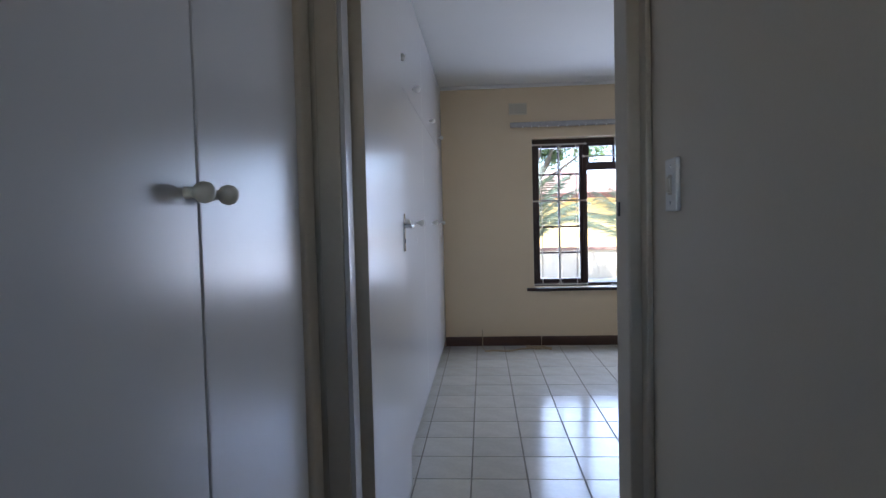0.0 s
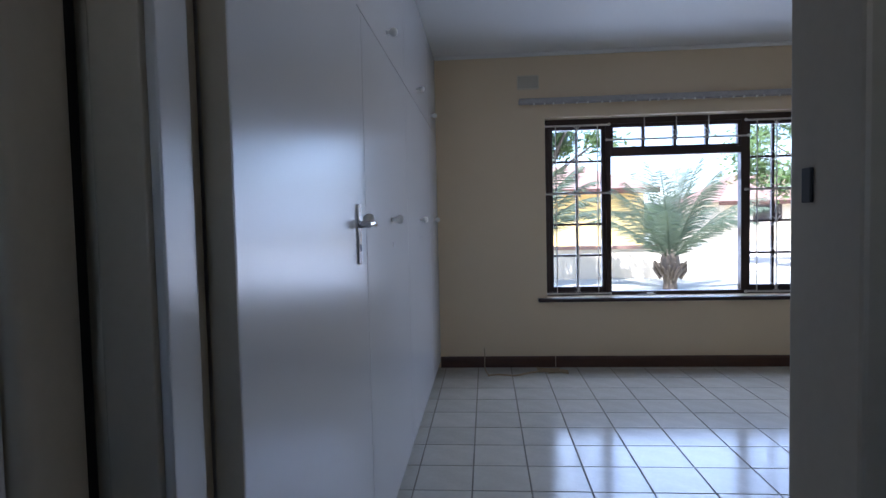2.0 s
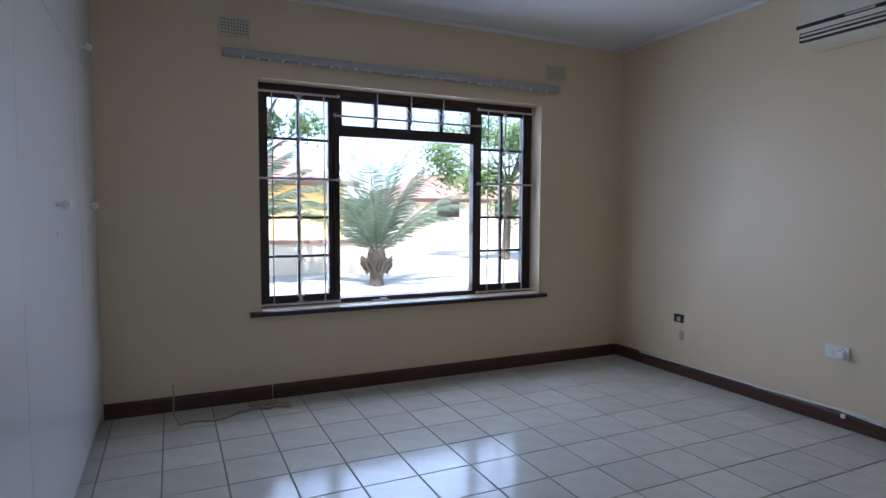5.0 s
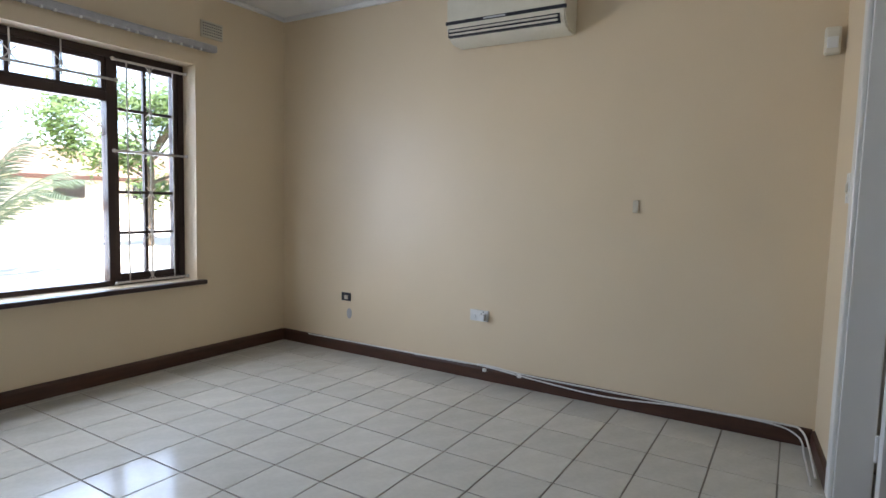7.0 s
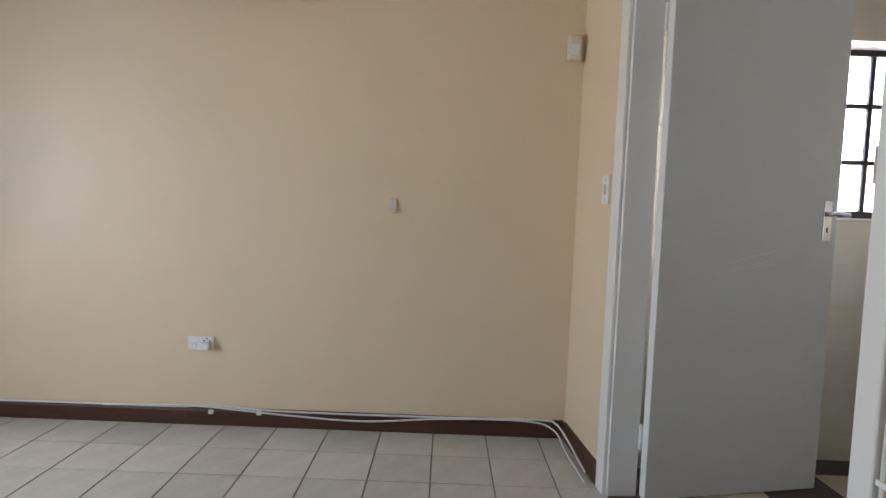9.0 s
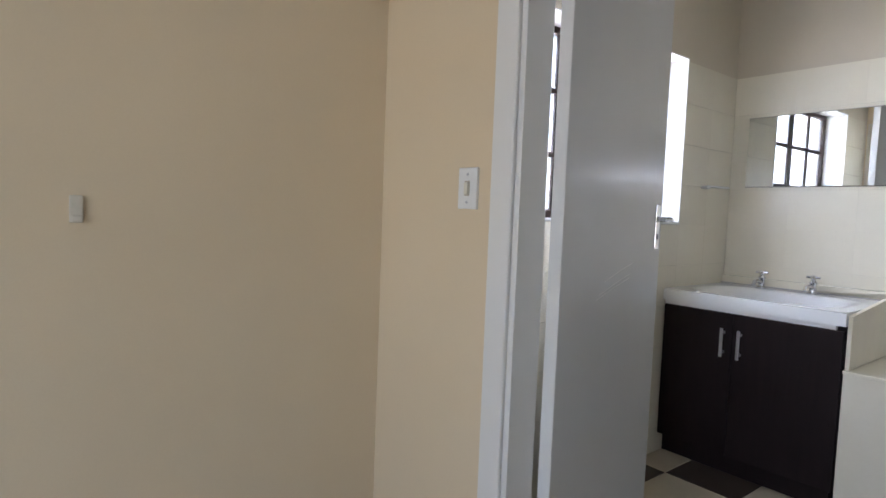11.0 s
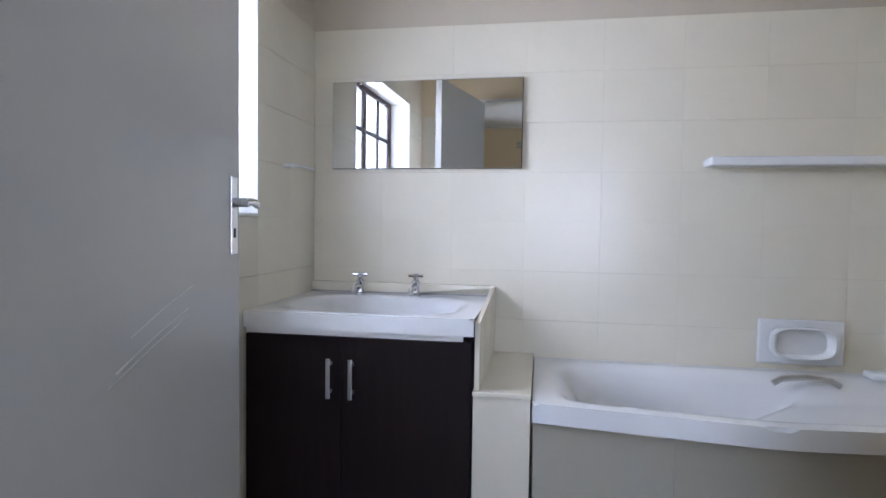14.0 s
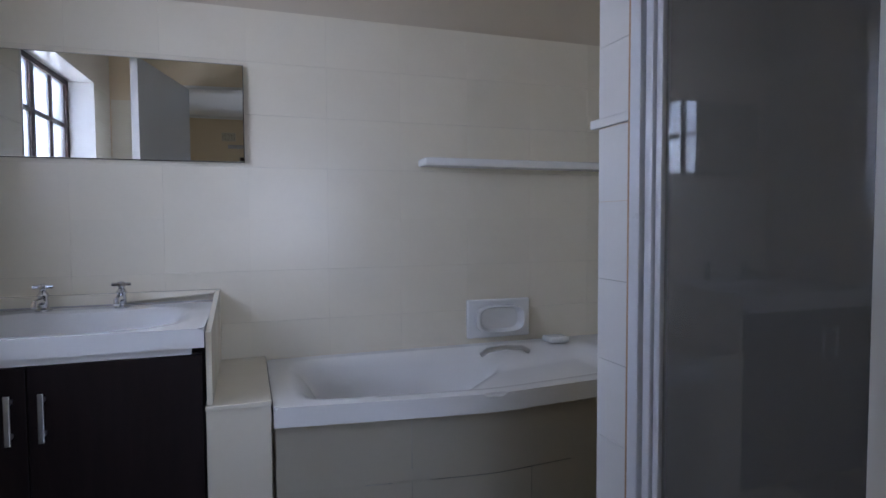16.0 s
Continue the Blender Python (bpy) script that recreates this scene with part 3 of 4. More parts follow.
# ---- bedroom doorway and door ----
fr = tagged(new("door_frame_1"), "aged cream painted wooden door frame", "door frame", kind="structure")
bm = bm_box(-0.37, -0.306, 2.19, 2.322, 0, 2.06, 0.003)
part("jamb", bm, M_DULLTRIM, fr)
part("stop", bm_box(-0.306, -0.292, 2.20, 2.276, 0, 2.045, 0.003), M_DOOR, fr)
part("jamb", bm_box(0.462, 0.512, 2.143, 2.285, 0, 2.06, 0.006), M_DULLTRIM, fr)
part("architrave", bm_box(0.493, PW - 0.001, 2.085, 2.1425, 0, 2.06, 0.005), M_DULLTRIM, fr)
part("head", bm_box(-0.306, 0.4615, 2.19, 2.285, 2.02, 2.06, 0.004), M_DULLTRIM, fr)
part("strike_plate", bm_box(0.458, 0.463, 2.232, 2.25, 1.20, 1.24, 0.001), M_BLACK, fr)
for zz in (0.25, 1.86):
    part("hinge", bm_cyl((-0.300, 2.330, zz - 0.05), (-0.300, 2.330, zz + 0.05), 0.007, seg=10), M_DULLTRIM, fr)


def lever(parent, x, y, z, d, along=1):
    """Lever handle on a long back plate; d: side it faces along x, along: way the lever points along y."""
    p = part("handle_plate", bm_box(min(x, x + d * 0.006), max(x, x + d * 0.006), y - 0.019, y + 0.019, z - 0.11, z + 0.055, 0.002), M_CHROME, parent, "chrome back plate")
    bm = bm_cyl((x + d * 0.004, y, z), (x + d * 0.036, y, z), 0.010, seg=14)
    tube([(x + d * 0.032, y - along * 0.02, z), (x + d * 0.036, y + along * 0.02, z + 0.002), (x + d * 0.036, y + along * 0.05, z), (x + d * 0.031, y + along * 0.075, z - 0.003)], 0.0085, 10, bm)
    part("lever", bm, M_CHROME, p, "chrome lever handle", True)
    part("keyhole", bm_box(min(x + d * 0.006, x + d * 0.008), max(x + d * 0.006, x + d * 0.008), y - 0.003, y + 0.003, z - 0.075, z - 0.055), M_BLACK, p)


door1 = thing("door", "white flush bedroom door standing open against the wardrobe", "door", at=(-0.263, 2.328, 0), rz=-0.2)
leaf1 = part("leaf", bm_box(-0.042, 0, 0, 0.834, 0.012, 2.02, 0.003), M_DOOR, door1)
part("edge_strip", bm_box(-0.041, -0.001, -0.0015, 0.0, 0.014, 2.018), M_DULLTRIM, leaf1)
lever(leaf1, 0, 0.772, 1.185, 1, 1)

# ---- passage cupboard ----
cup = thing("passage_cupboard", "tall grey-white built-in passage cupboard with round knobs", "cupboard")
CF = -0.385
part("carcass", bm_box(-0.975, CF - 0.024, -0.79, 2.06, 0.06, CZ - 0.002), M_GAP, cup)
part("plinth", bm_box(-0.95, CF - 0.03, -0.79, 2.06, 0.001, 0.06), M_DOOR, cup)
ds = (-0.79, -0.05, 0.72, 1.535, 2.065)
for i, (a, b) in enumerate(zip(ds, ds[1:])):
    d = part("door", bm_box(CF - 0.022, CF, a + 0.003, b - 0.003, 0.05, CZ - 0.015, 0.004), M_DOOR, cup)
    knob(d, CF, (b - 0.042) if i % 2 == 0 else (a + 0.045), 1.25, M_IVORY, 0.016)
part("end_stile", bm_box(CF - 0.1, CF + 0.012, 2.067, 2.168, 0.001, CZ - 0.003, 0.018, seg=4), M_DULLTRIM, cup, smooth=True)
# Near-black strip paints the shade between cupboard and door frame.
part("shade_gap_strip", bm_box(CF - 0.08, CF + 0.002, 2.1685, 2.189, 0.001, 2.05), M_GAP, cup)


def light_switch(name, m, label, w=0.036, h=0.058):
    t = thing(name, label, "light switch")
    t.matrix_world = m
    part("plate", bm_box(-w, w, -0.011, 0, -h, h, 0.003), M_PLASTIC, t)
    part("surround", bm_box(-0.010, 0.010, -0.0125, -0.011, -0.022, 0.022, 0.0005), M_DULLTRIM, t)
    part("toggle", bm_box(-0.007, 0.007, -0.019, -0.0125, -0.017, 0.017, 0.002), M_IVORY, t)
    for zz in (-0.040, 0.040):
        part("screw", bm_cyl((0, -0.0125, zz), (0, -0.010, zz), 0.004, seg=10), M_STEEL, t)


light_switch("light_switch", pose(PW, 1.92, 1.265, 0, 0, -90), "white toggle light switch on the passage wall")
light_switch("light_switch", SMAT @ pose(2.535, 0, 1.228, 0, 0, 180), "white toggle light switch beside the bathroom door", 0.037, 0.060)

# ---- bathroom doorway ----
fr2 = tagged(new("door_frame_2"), "glossy white bathroom door frame", "door frame", kind="structure")
fr2.matrix_world = SMAT
def prof_strip(xa, xb):
    bm = bm_box(xa, xb, 0, 0.018, 0, 2.12, 0.007, seg=3)
    return bm
part("architrave", prof_strip(DL - 0.005, DL + 0.072), M_TRIM, fr2)
part("architrave", prof_strip(DR - 0.05, DR + 0.005), M_TRIM, fr2)
part("jamb", bm_box(DL - 0.022, DL, -0.117, 0.001, 0, 2.05, 0.002), M_TRIM, fr2)
part("jamb", bm_box(DR, DR + 0.022, -0.117, 0.001, 0, 2.05, 0.002), M_TRIM, fr2)
part("stop", bm_box(DR + 0.022, DR + 0.036, -0.075, -0.02, 0, 2.03, 0.002), M_TRIM, fr2)
part("head", bm_box(DR + 0.022, DL - 0.022, -0.115, 0.0, 2.03, 2.05, 0.002), M_TRIM, fr2)
part("architrave", bm_box(DR - 0.05, DL + 0.072, 0, 0.0165, 2.04, 2.12, 0.004), M_TRIM, fr2)
part("strike_plate", bm_box(DR + 0.015, DR + 0.024, -0.01, 0.004, 1.20, 1.27, 0.001), M_STEEL, fr2)
for zz in (0.25, 1.88):
    part("hinge", bm_cyl((DL - 0.028, -0.121, zz - 0.05), (DL - 0.028, -0.121, zz + 0.05), 0.008, seg=10), M_TRIM, fr2)
pipe = thing("door_side_cable", "thin white cable clipped along the bathroom door frame", "cable")
pipe.matrix_world = SMAT
part("cord", tube([(DR - 0.072, 0.005, 0.0), (DR - 0.077, 0.005, 0.5), (DR - 0.071, 0.005, 1.0), (DR - 0.075, 0.005, 1.6), (DR - 0.071, 0.005, 2.1)], 0.004, 6), M_CABLE, pipe, smooth=True)
part("cord", tube([(DR - 0.062, 0.006, 0.0), (DR - 0.060, 0.006, 0.7), (DR - 0.064, 0.006, 1.4), (DR - 0.06, 0.006, 2.1)], 0.005, 6), M_CABLE, pipe, smooth=True)
for zz in (0.67, 1.235):
    part("clip", bm_box(DR - 0.08, DR - 0.052, 0, 0.014, zz - 0.006, zz + 0.006, 0.002), M_PLASTIC, pipe)
thr = structure("door_threshold", bm_box(DR + 0.022, DL - 0.022, -0.115, -0.002, -0.003, 0.004, 0.001), M_SKIRT, "brown wooden threshold in the bathroom doorway")
thr.matrix_world = SMAT

door2 = thing("door", "grey-white flush bathroom door standing open inwards", "door", at=(2.768, 2.405, 0), rz=12.0)
leaf2 = part("leaf", bm_box(0, 0.040, -0.785, 0, 0.012, 2.02, 0.003), M_DOOR, door2)
part("edge_strip", bm_box(0.001, 0.039, -0.002, 0.0015, 0.014, 2.018, 0.0005), M_TRIM, leaf2)
lever(leaf2, 0, -0.735, 1.16, -1, -1)
for (ya, za, yb, zb) in ((-0.30, 0.955, -0.52, 1.005), (-0.24, 0.90, -0.5, 0.955), (-0.26, 0.915, -0.5, 0.968)):
    part("scratch", tube([(-0.0004, ya, za), (-0.0004, (ya + yb) / 2, (za + zb) / 2 + 0.003), (-0.0004, yb, zb)], 0.0012, 4), M_TRIM, leaf2)

# ---- bathroom shell ----
T = 0.008
structure("wall_bath_back", bm_box(BW - 0.11, BE + 0.2, BB - 0.15, BB - T - 0.001, 0, CZ), M_BPAINT, "cream wall above the bathroom tiles")
bm = bm_box(BE + T, BE + 0.2, BB - T, BWIN[0], 0, CZ)
bm_box(BE + T, BE + 0.2, BWIN[1], 2.42, 0, CZ, bm=bm)
bm_box(BE + T, BE + 0.2, BWIN[0], BWIN[1], 0, BWIN[2], bm=bm)
bm_box(BE + T, BE + 0.2, BWIN[0], BWIN[1], BWIN[3], CZ, bm=bm)
structure("wall_bath_window", bm, M_BPAINT, "cream bathroom wall with a small window")
structure("wall_bath_far", bm_box(PW + 0.111, BW + 0.012, BB - T, 2.2, 0, CZ), M_BTILE, "pale tiled wall inside the shower")
part_wall = structure("wall_shower", bm_box(BW + 0.013, 1.49, 1.525, 1.665, 0, CZ), M_WALL, "partition wall between bath and shower")
bf = structure("floor_bathroom", bm_box(BW, BE + 0.1, BB, 2.30, -0.003, 0.001), M_GROUT, "dark brown and cream chequered tile floor")

tl = structure("wall_tiling_door", bm_box(DL, 2.78, -0.123, -0.116, 0, TT), M_BTILE, "cream tiles on the bathroom side of the door wall")
tl.matrix_world = SMAT
# bathroom window
w2 = tagged(new("window_2"), "small dark steel bathroom window with reeded glass", "window", kind="structure")
y0, y1, z0, z1 = BWIN
wx = BE + 0.13
bm = bm_box(wx, wx + 0.035, y0, y0 + 0.035, z0, z1, 0.003)
bm_box(wx, wx + 0.035, y1 - 0.035, y1, z0, z1, 0.003, bm)
bm_box(wx, wx + 0.035, y0 + 0.035, y1 - 0.035, z0, z0 + 0.035, 0.003, bm)
bm_box(wx, wx + 0.035, y0 + 0.035, y1 - 0.035, z1 - 0.035, z1, 0.003, bm)
part("window_frame", bm, M_FRAMEWOOD, w2)
ny, nz = 4, 3
for i in range(1, ny):
    yy = y0 + i * (y1 - y0) / ny
    part("glazing_bar", bm_box(wx + 0.003, wx + 0.032, yy - (0.025 if i == 2 else 0.011), yy + (0.025 if i == 2 else 0.011), z0 + 0.035, z1 - 0.035, 0.003), M_FRAMEWOOD, w2)
for j in range(1, nz):
    zz = z0 + j * (z1 - z0) / nz
    part("glazing_bar", bm_box(wx + 0.004, wx + 0.031, y0 + 0.035, y1 - 0.035, zz - 0.011, zz + 0.011, 0.003), M_FRAMEWOOD, w2)
for i in range(ny):
    for j in range(nz):
        a, b = y0 + i * (y1 - y0) / ny, y0 + (i + 1) * (y1 - y0) / ny
        c, d = z0 + j * (z1 - z0) / nz, z0 + (j + 1) * (z1 - z0) / nz
        part("pane", bm_box(wx + 0.016, wx + 0.020, a + 0.012, b - 0.012, c + 0.012, d - 0.012), M_FROST, w2).visible_shadow = False
part("window_sill", bm_box(BE - 0.006, wx, y0, y1, z0 - 0.012, z0 - 0.0005, 0.003), M_STILE, w2, "glazed tile inner sill")
part("reveal_tile", bm_box(BE - 0.004, wx, y0, y0 + 0.006, z0, z1 - 0.007, 0.001), M_STILE, w2)
part("reveal_tile", bm_box(BE - 0.004, wx, y1 - 0.006, y1, z0, z1 - 0.007, 0.001), M_STILE, w2)
part("reveal_tile", bm_box(BE - 0.004, wx, y0, y1, z1 - 0.006, z1, 0.001), M_STILE, w2)
part("latch", bm_box(wx - 0.02, wx, 1.04, 1.06, 1.22, 1.30, 0.004), M_STEEL, w2)

# ---- vanity ----
VX0, VX1, VY = 2.475, BE - 0.002, 1.05
van = thing("vanity_cabinet", "dark wenge bathroom vanity cabinet with two doors", "cabinet")
part("body", bm_box(VX0 + 0.003, VX1, BB + 0.05, VY - 0.02, 0.10, 0.755, 0.002), M_WENGE, van)
part("kick_board", bm_box(VX0 + 0.03, VX1, BB + 0.1, VY - 0.06, 0.002, 0.10), M_WENGE, van)
vm = (VX0 + VX1) / 2 + 0.045
for a, b, hx in ((VX0 + 0.004, vm - 0.0015, vm - 0.038), (vm + 0.0015, VX1 - 0.004, vm + 0.036)):
    d = part("door", bm_box(a, b, VY - 0.019, VY, 0.105, 0.75, 0.002), M_WENGE, van)
    bm = bm_box(hx - 0.007, hx + 0.007, VY + 0.024, VY + 0.030, 0.555, 0.685, 0.002)
    for zz in (0.575, 0.665):
        bm_box(hx - 0.005, hx + 0.005, VY - 0.001, VY + 0.025, zz - 0.005, zz + 0.005, bm=bm)
    part("handle", bm, M_STEEL, d, "brushed steel bar handle")


def basin_grid(x0, x1, y0, y1, z, lip, depth, corner, pw, name, nx=34, ny=24, offs=0.0, rim=0.05, bow=0.0, front=None):
    """Moulded top with a sunk bowl; rim width, bowl depth, superellipse power pw; bow pushes the front edge out."""
    bm = bmesh.new()
    grid = []
    for j in range(ny + 1):
        row = []
        for i in range(nx + 1):
            u, v = i / nx, j / ny
            x = x0 + (x1 - x0) * u
            yf = y1 + bow * math.sin(math.pi * u) ** 0.8 if bow else y1
            y = y0 + (yf - y0) * v
            cu = (x - (x0 + x1) / 2 - offs) / ((x1 - x0) / 2 - rim - abs(offs))
            cv = (v - 0.54) * 2 * ((yf - y0) / 2) / ((yf - y0) / 2 - rim)
            r = (abs(cu) ** pw + abs(cv) ** pw) ** (1 / pw)
            s = min(1, max(0, (1.0 - r) / corner))
            row.append(bm.verts.new((x, y, z - depth * (s * s * (3 - 2 * s)))))
        grid.append(row)
    for j in range(ny):
        for i in range(nx):
            bm.faces.new((grid[j][i], grid[j][i + 1], grid[j + 1][i + 1], grid[j + 1][i]))
    ring = [grid[0][i] for i in range(nx + 1)] + [grid[j][nx] for j in range(1, ny + 1)] + [grid[ny][i] for i in range(nx - 1, -1, -1)] + [grid[j][0] for j in range(ny - 1, 0, -1)]
    low = [bm.verts.new((p.co.x, p.co.y, z - lip)) for p in ring]
    for i in range(len(ring)):
        k = (i + 1) % len(ring)
        bm.faces.new((ring[i], ring[k], low[k], low[i]))
    bmesh.ops.bevel(bm, geom=[e for e in bm.edges if e.verts[0] in ring and e.verts[1] in ring and len(e.link_faces) == 2 and abs(e.link_faces[0].normal.dot(e.link_faces[1].normal)) < 0.3], offset=0.008, segments=2, affect="EDGES")
    return bm


basin = thing("wash_basin", "white moulded vanity basin with shaped bowl", "basin")
part("bowl", basin_grid(VX0 - 0.004, VX1, BB + 0.035, VY + 0.012, 0.828, 0.055, 0.11, 0.38, 3.2, "b", rim=0.06), M_CERAMIC, basin, smooth=True)
part("skirt", bm_box(VX0 + 0.03, VX1 - 0.004, VY - 0.018, VY + 0.001, 0.753, 0.776, 0.003), M_CERAMIC, basin)
part("waste", bm_lathe([(0.022, 0), (0.022, 0.003), (0.014, 0.004)], 16, Matrix.Translation((2.84, 0.78, 0.719))), M_CHROME, basin, "chrome waste")
part("seal", bm_box(VX0 + 0.0, VX1, BB + 0.030, BB + 0.036, 0.829, 0.835), M_PELMET, basin, "grey sealant line")


def tap(x):
    t = thing("basin_tap", "small chrome pillar tap with cross head", "tap", "pair of basin taps", (x, BB + 0.085, 0.828))
    part("body", bm_lathe([(0.024, 0), (0.024, 0.006), (0.016, 0.012), (0.014, 0.045), (0.018, 0.055), (0.013, 0.064), (0.008, 0.072)], 18), M_CHROME, t, smooth=True)
    part("spout", tube([(0, 0.008, 0.032), (0, 0.05, 0.04), (0, 0.085, 0.036), (0, 0.092, 0.022)], 0.010, 10), M_CHROME, t, smooth=True)
    head = part("head", bm_lathe([(0.010, 0.068), (0.012, 0.078), (0.009, 0.09), (0.003, 0.093)], 14), M_CHROME, t, smooth=True)
    for a in (0, 90):
        c, s = math.cos(radians(a)) * 0.030, math.sin(radians(a)) * 0.030
        part("spoke", bm_cyl((-c, -s, 0.082), (c, s, 0.082), 0.006, seg=8), M_CHROME, head)


tap(3.005)
tap(2.77)
# tiled cheek beside the vanity, stepped ledge and bath surround
chk = thing("tiled_cheek", "cream tiled side panel between basin and bath", "tiled panel")
bm = bm_box(VX0 - 0.022, VX0 - 0.006, BB + 0.001, VY - 0.005, 0.602, 0.80, 0.002)
bm_box(VX0 - 0.022, VX1, BB + 0.001, BB + 0.03, 0.80, 0.872, 0.003, bm)
for v in bm.verts:
    if v.co.z > 0.77 and v.co.x < VX0 and v.co.z < 0.805:
        v.co.z += 0.07 * max(0, 1 - (v.co.y - BB) / 0.25) if v.co.y < BB + 0.25 else 0.015
part("panel", bm, M_BTILE, chk)
led = thing("tiled_ledge", "low cream tiled ledge beside the bath", "tiled ledge")
part("ledge_top", bm_box(2.292, VX0 - 0.001, BB + 0.001, VY + 0.002, 0.585, 0.60, 0.003), M_BTILE, led)
part("ledge_front", bm_box(2.294, VX0 - 0.003, BB + 0.002, VY - 0.004, 0.002, 0.585, 0.002), M_BTILE, led)

# ---- bath ----
TUB0, TUB1, TUBA = BW + 0.014, 2.288, 1.62


def bow_at(x):
    """How far the front of the bath swells out: two flat runs meeting in a rounded apex."""
    a, b = (x - TUB0) / (TUBA - TUB0), (TUB1 - x) / (TUB1 - TUBA)
    k = 14.0
    return 0.085 * max(0.0, -math.log(math.exp(-k * a) + math.exp(-k * b)) / k)


def tub_mesh(x0, x1, y0, y1, z, lip, depth, nx=72, ny=36):
    """Bath shell: deep bowl at one end, a slanting crease up to a shallow shaped seat at the other."""
    bm = bmesh.new()
    grid = []
    for j in range(ny + 1):
        row = []
        for i in range(nx + 1):
            u, v = i / nx, j / ny
            x = x0 + (x1 - x0) * u
            yf = y1 + bow_at(x)
            y = y0 + (yf - y0) * v
            inx = min(1, max(0, min((x1 - 0.07 - x) / 0.26, (x - x0 - 0.30) / 0.10)))
            iny = min(1, max(0, min((y - y0 - 0.06) / 0.17, (yf - 0.055 - y) / 0.13)))
            ease = lambda s: s * s * (3 - 2 * s)
            side = ((x - 1.33) - (y - 0.60) * 1.09) / 1.48
            bowl = min(1, max(0, side / 0.16))
            seat = 0.035 + 0.06 * min(1, max(0, (x - x0 - 0.2) / 0.9))
            row.append(bm.verts.new((x, y, z - ease(inx) * ease(iny) * (seat + (depth - seat) * bowl))))
        grid.append(row)
    for j in range(ny):
        for i in range(nx):
            bm.faces.new((grid[j][i], grid[j][i + 1], grid[j + 1][i + 1], grid[j + 1][i]))
    ring = [grid[0][i] for i in range(nx + 1)] + [grid[j][nx] for j in range(1, ny + 1)] + [grid[ny][i] for i in range(nx - 1, -1, -1)] + [grid[j][0] for j in range(ny - 1, 0, -1)]
    low = [bm.verts.new((p.co.x, p.co.y, z - lip)) for p in ring]
    for i in range(len(ring)):
        k = (i + 1) % len(ring)
        bm.faces.new((ring[i], ring[k], low[k], low[i]))
    rim = [e for e in bm.edges if e.verts[0] in ring and e.verts[1] in ring and len(e.link_faces) == 2 and any(f.verts[:] and min(v.co.z for v in f.verts) < z - lip + 0.001 for f in e.link_faces)]
    bmesh.ops.bevel(bm, geom=rim, offset=0.012, segments=3, affect="EDGES")
    return bm


bath = thing("bathtub", "white acrylic built-in bathtub with bowed front", "bathtub")
part("tub", tub_mesh(BW + 0.014, 2.288, BB + 0.002, VY + 0.03, 0.585, 0.06, 0.36), M_CERAMIC, bath, smooth=True)
part("grip", tube([(1.44, 0.60, 0.567), (1.41, 0.598, 0.585), (1.33, 0.595, 0.592), (1.25, 0.598, 0.585), (1.22, 0.60, 0.567)], 0.011, 10), M_STEEL, bath, "grey grip handle", True)
def bath_panel(xa, xb, za, zb):
    pan = bmesh.new()
    n = 12
    for i in range(n + 1):
        x = xa + (xb - xa) * i / n
        y = VY + 0.012 + bow_at(x)
        pan.verts.new((x, y, za)), pan.verts.new((x, y, zb))
    pan.verts.ensure_lookup_table()
    for i in range(n):
        pan.faces.new((pan.verts[2 * i], pan.verts[2 * i + 2], pan.verts[2 * i + 3], pan.verts[2 * i + 1]))
    bmesh.ops.solidify(pan, geom=pan.faces[:], thickness=0.012)
    return pan


for za, zb in ((0.003, 0.1215), (0.123, 0.3215), (0.323, 0.524)):
    xb = TUB1 - 0.004
    while xb > TUB0 + 0.03:
        xa = max(TUB0 + 0.006, xb - 0.40)
        part("tile", bath_panel(xa, xb - 0.001, za, zb), M_BTILE, bath, smooth=True)
        xb -= 0.40
soap = thing("soap_dish", "white ceramic soap dish recessed in the tiles", "soap dish", at=(1.30, BB, 0.695))
bm = bm_box(-0.15, 0.15, 0, 0.022, -0.085, 0.085, 0.01, seg=3)
part("plate", bm, M_CERAMIC, soap, smooth=True)
ring = bmesh.new()
N = 40
loops = []
for r, yy in ((1.0, 0.021), (1.0, 0.035), (0.90, 0.038), (0.82, 0.030), (0.74, 0.008), (0.0001, 0.004)):
    loops.append([ring.verts.new((0.118 * r * math.copysign(abs(math.cos(k * math.tau / N)) ** 0.6, math.cos(k * math.tau / N)), yy + 0.0185, 0.062 * r * math.copysign(abs(math.sin(k * math.tau / N)) ** 0.6, math.sin(k * math.tau / N)))) for k in range(N)])
for a, b in zip(loops, loops[1:]):
    for k in range(N):
        ring.faces.new((a[k], a[(k + 1) % N], b[(k + 1) % N], b[k]))
part("bowl", ring, M_CERAMIC, soap, smooth=True)
btap = thing("bath_tap_hole_cover", "low white moulded bath corner block", "bath fitting")
part("block", bm_box(1.00, 1.10, BB + 0.04, BB + 0.12, 0.584, 0.61, 0.012, seg=3), M_CERAMIC, btap, smooth=True)
shelf = thing("wall_shelf", "white rounded floating bathroom shelf", "shelf")
part("board", bm_box(0.66, 1.665, BB + 0.001, BB + 0.115, 1.352, 1.384, 0.012, seg=4), M_CERAMIC, shelf, smooth=True)
rail = thing("towel_hook", "small white ceramic towel hook on the side wall", "hook", at=(BE, 0.75, 1.335))
part("stem", bm_box(-0.035, 0, -0.02, 0.02, -0.008, 0.008, 0.004), M_CERAMIC, rail)
part("bar", bm_cyl((-0.03, 0.01, 0.004), (-0.03, -0.22, 0.008), 0.006, seg=10), M_CERAMIC, rail)
